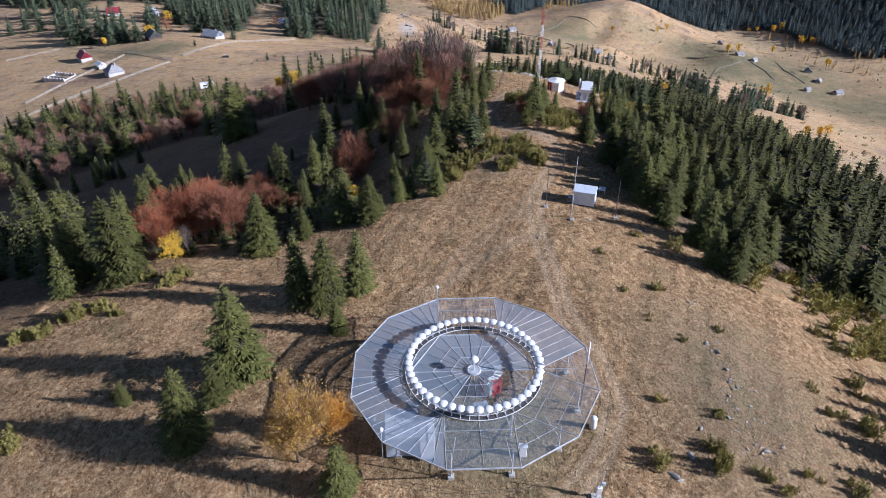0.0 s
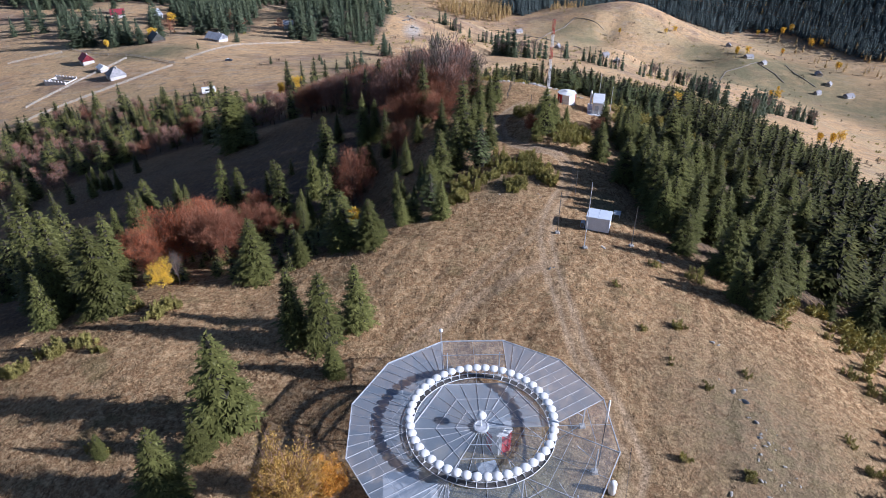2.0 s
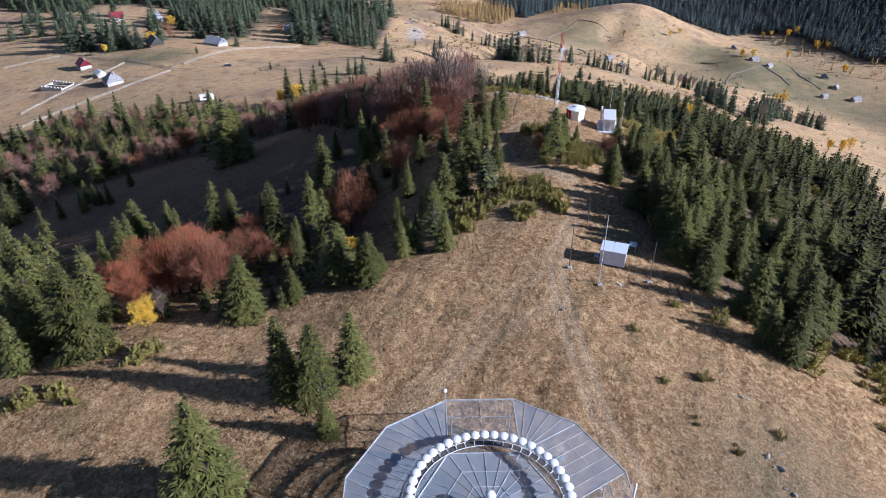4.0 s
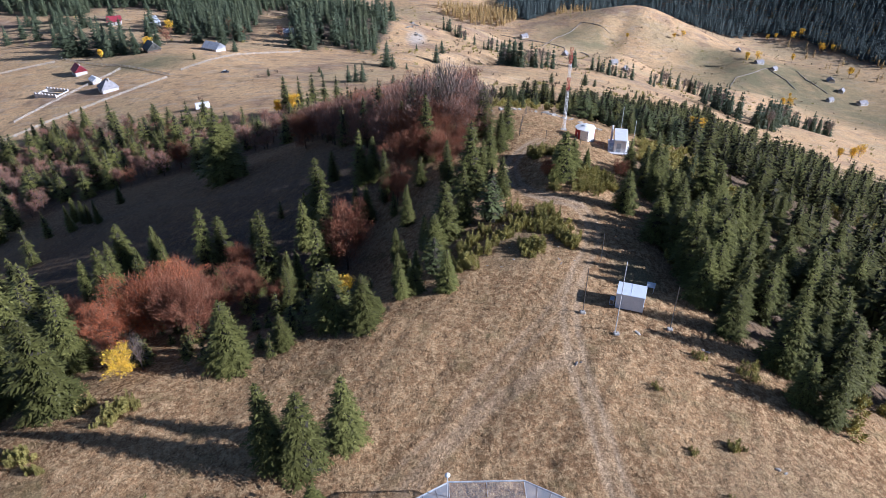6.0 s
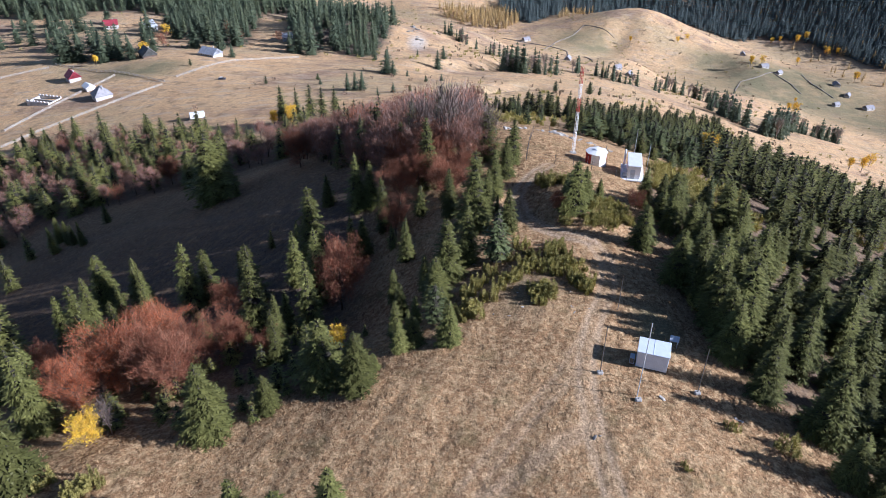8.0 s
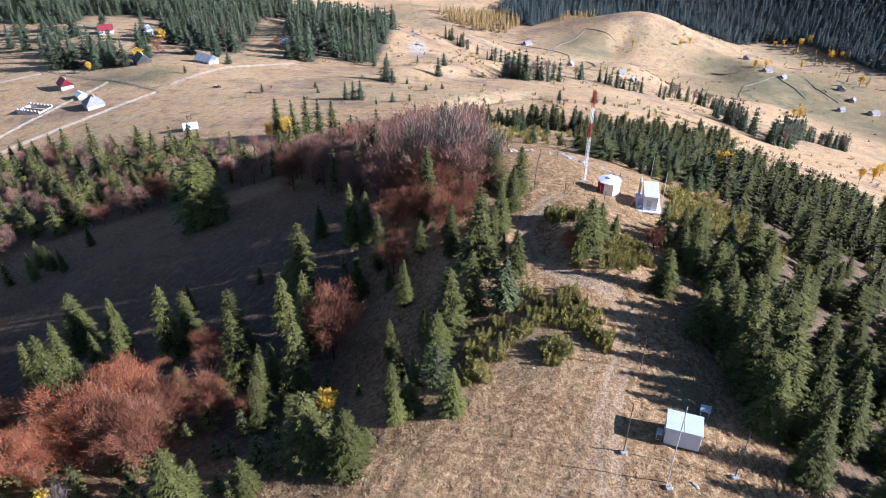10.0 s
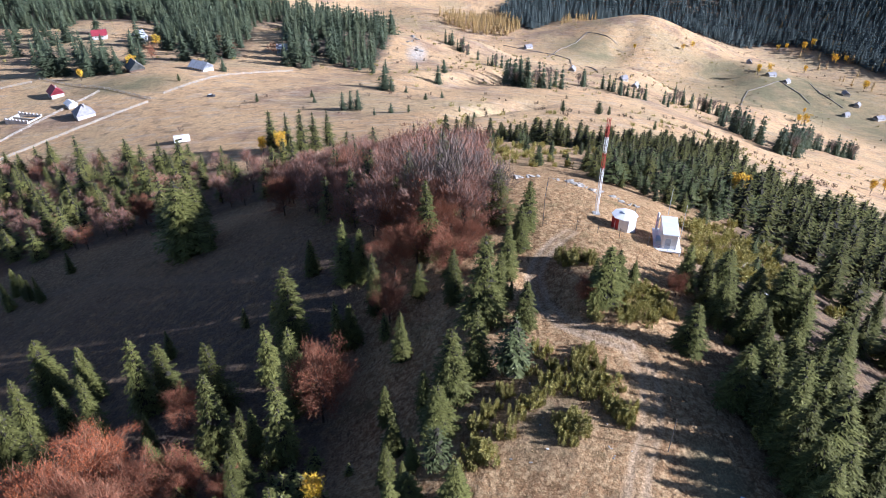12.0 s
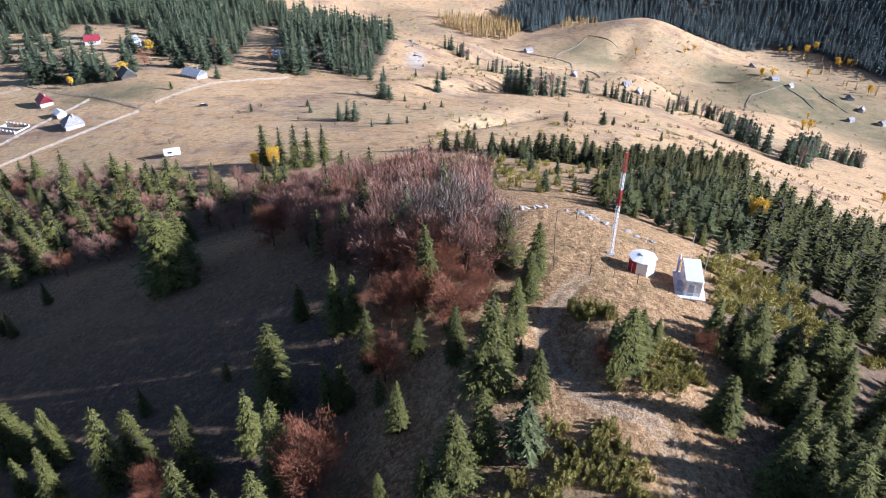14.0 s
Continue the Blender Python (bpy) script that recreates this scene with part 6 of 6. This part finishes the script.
joined_wood("spruce_belt", scatter(BELT_WOOD, 4.0, 36, 0.85), (3, 9.5), FLANK_CROWN, "belt of dark spruces and pines below the ridge", 1.6, 14)
joined_wood("spruce_wood", scatter(EAST_WOOD, 5.6, 37, 0.9), (4, 11), FLANK_CROWN, "spruce wood on the lower eastern slope", 1.5, 23)
joined_wood("spruce_wood", [q for q in deep_right if q[1] > 120 or q[0] > 75], (3.5, 12.5), FLANK_CROWN, "dense spruce wood on the lower sunny flank", 1.45, 20)
joined_wood("spruce_wood", [q for q in deep_right if q[1] <= 120 and q[0] <= 75], (3.5, 12.5), SPRUCE_MID + PINE_MID, "dense wood of spruces and pines on the sunny flank", 1.35, 9)
joined_wood("spruce_wood", deep_mixed, (8, 16), SPRUCE_MID, "dark spruces among autumn beeches below the ridge", 1.3, 10)
joined_wood("spruce_wood", slope_deep, (2.5, 6), SPRUCE_FINE, "dark spruces on the shaded slope", 1.1, 15)
joined_wood("young_spruces", scatter([(-15, 44), (-24, 38), (-36, 37), (-52, 40), (-60, 54), (-46, 64), (-28, 62), (-16, 58)], 3.0, 45, 0.75), (1.2, 4.2), TINY_SPRUCE, "young spruces and dark scrub on shaded slope", 1.6, 19)
joined_wood("spruce_wood", left_deep, (8, 14), SPRUCE_FINE, "tall spruces on the steep left flank", 1.3, 16)
joined_wood("pine_wood", back_deep[::2], (3.5, 9), PINE_MID, "bushy mountain pines behind the huts", 1.15, 17)
joined_wood("spruce_wood", back_deep[1::2], (3.5, 10), SPRUCE_MID, "dark spruces behind the huts", 1.4, 22)
joined_wood("juniper_scrub", wood_junipers, (1.1, 2.9), JUNIPER_LOW, "olive juniper scrub between the spruces", 0.9, 18)
SHRUB = [juniper_crown(161 + k, 4, 14) for k in range(2)]
shrub_places = []
while len(shrub_places) < 900:
    x, y = r9.gauss(60, 190), r9.uniform(215, 980)
    if -330 < x < 620 and not any(bool(inside(np.array([x]), np.array([y]), w)[0]) for w in (HILL_WOOD, FAR_WOOD, LARCH_WOOD)):
        if math.sin(0.031 * x + 0.5) * math.sin(0.027 * y + 0.021 * x) > r9.uniform(-0.3, 0.7) and not (x < -60 and y < 440):
            shrub_places.append((x, y))
joined_wood("pasture_scrub", shrub_places, (0.8, 2.6), SHRUB, "low olive scrub scattered over the pastures", 1.1, 12)
BROWN_SHRUB = [juniper_crown(165 + k, 4, 16, SCRUB_BROWN) for k in range(2)]
brown_places = []
for cx, cy, sx, sy, n in ((330, 930, 70, 60, 420), (40, 480, 45, 70, 200), (-10, 560, 35, 60, 160), (200, 600, 90, 60, 260), (300, 700, 70, 60, 220), (130, 640, 60, 80, 160), (480, 860, 60, 90, 220), (0, 330, 90, 40, 140), (150, 265, 45, 45, 420), (110, 320, 60, 40, 200)):
    brown_places += [(r9.gauss(cx, sx), r9.gauss(cy, sy)) for k in range(n)]
joined_wood("brown_scrub", brown_places[::3], (0.6, 2.4), BROWN_SHRUB, "bare brown scrub in gullies and on pasture", 1.2, 21)

# ---- rocks and grass ----


def rock_mesh(seed):
    g = np.random.default_rng(seed)
    bm = bmesh.new()
    bmesh.ops.create_icosphere(bm, subdivisions=2, radius=0.5)
    cut = [(unit(g.normal(0, 1, 3)), g.uniform(0.26, 0.42)) for k in range(9)]
    for v in bm.verts:
        p = np.array(v.co)
        for n, d in cut:
            over = p @ n - d
            if over > 0:
                p = p - n * over * 0.9
        v.co = p * np.array([1.2, 0.9, 0.75]) + g.normal(0, 0.015, 3)
    me = bpy.data.meshes.new("rock")
    bm.to_mesh(me)
    bm.free()
    me.materials.append(ROCK)
    return me


ROCKS = [rock_mesh(200 + k) for k in range(5)]
r7 = random.Random(17)


def rock(x, y, s, label="pale weathered limestone rock in the grass", group="rocks"):
    ob = new("rock", r7.choice(ROCKS))
    ob.matrix_basis = Matrix.LocRotScale((x, y, alt(x, y) + s * 0.12), Euler((r7.uniform(-0.3, 0.3), r7.uniform(-0.3, 0.3), r7.uniform(0, 6.28))), (s * r7.uniform(0.8, 1.8), s, s * r7.uniform(0.45, 0.8)))
    tagged(ob, label, "rock", group)


for x, y, s in ((28.7, 17.9, 0.9), (29.3, 17.5, 0.6), (28.2, 9.4, 0.8), (28.9, 7.8, 1.0), (29.0, 4.9, 0.9), (28.5, 2.8, 0.8), (28.9, -6.7, 1.0), (18.4, -10.4, 1.3), (18.9, -10.9, 0.8), (20.9, -7.9, 0.9), (23.0, -4.4, 0.7), (26.5, -2.7, 0.6), (8.7, 66.5, 1.1), (26.8, 35.6, 0.9), (27.3, 35.3, 0.7), (10.7, 31.4, 0.6), (11.3, 31.7, 0.5), (19.2, 37.6, 0.9)):
    rock(x, y, s * 0.65)
OUTCROP = [(7, 128), (10, 131), (14, 131), (18, 129.5), (21, 126), (24, 122.5), (27.5, 120), (31, 117)]
for k in range(54):
    j = r7.random() * (len(OUTCROP) - 1)
    (ax, ay), (bx, by) = OUTCROP[int(j)], OUTCROP[int(j) + 1]
    rock(ax + (bx - ax) * (j % 1) + r7.gauss(0, 0.7), ay + (by - ay) * (j % 1) + r7.gauss(0, 0.5), r7.choice((0.3, 0.5, 0.7, 0.9, 1.2)), "pale limestone outcrop rock on ridge edge", "outcrop rocks")
for k in range(26):
    rock(46 + 0.4 * k * r7.random() + r7.gauss(0, 1.4), 92 + 0.5 * k + r7.gauss(0, 1), r7.uniform(0.4, 1.1), "pale limestone rock between junipers", "outcrop rocks")
for k in range(46):
    s = r7.random()
    rock(28.2 + r7.gauss(0, 1.3) + 2.5 * (1 - s) * r7.random(), 11 - 19 * s + r7.gauss(0, 0.8), r7.uniform(0.12, 0.4), group="stones along the gully")
for k in range(40):
    rock(r7.uniform(-2, 16), r7.uniform(52, 70), r7.uniform(0.12, 0.35), group="stones by the junipers")
for k in range(26):
    rock(-52 + 24 * k / 26 + r7.gauss(0, 3), 660 - 140 * k / 26 + r7.gauss(0, 9), r7.uniform(1.2, 4.0), "pale limestone cliff block on far hillside", "cliff blocks")


def build_tussocks():
    """Dry grass tufts over the meadow, as one object."""
    g = np.random.default_rng(77)
    n = 90000
    x, y = g.uniform(-62, 52, n), g.uniform(-22, 120, n)
    keep = (near_line(x, y, TRACK) > 1.6) & (np.hypot(x - 29, (y - 2) * 0.7) > 9 * g.random(n)) & ~((x < -15 - 0.15 * (y - 45)) & (y > 44 + 0.25 * (x + 15)) & (y > 38)) & ~inside(x, y, EDGE_WOOD) & ~((x > 34) & (y > 38))
    x, y = x[keep], y[keep]
    z = land(x, y)
    n = len(x)
    blades, per = [], 3
    for k in range(per):
        th = g.uniform(0, 2 * np.pi, n)
        lean = np.stack([np.cos(th), np.sin(th), g.uniform(0.5, 1.5, n)], -1)
        d = unit(lean)
        w = unit(np.stack([-np.sin(th), np.cos(th), np.zeros(n)], -1))
        length, width = g.uniform(0.18, 0.42, n), g.uniform(0.03, 0.06, n)
        base = np.stack([x, y, z - 0.03], -1) + g.normal(0, 0.06, (n, 3)) * np.array([1, 1, 0])
        blades.append(np.stack([base - w * width[:, None] / 2, base + w * width[:, None] / 2, base + d * length[:, None]], 1))
    v = np.concatenate(blades).reshape(-1, 3)
    me = array_mesh("tussock_grass", v, np.arange(len(v)).reshape(-1, 3), STRAW)
    tagged(new("tussock_grass", me), "dry straw-coloured tussock grass covering the meadow", "grass", kind="stuff")


build_tussocks()
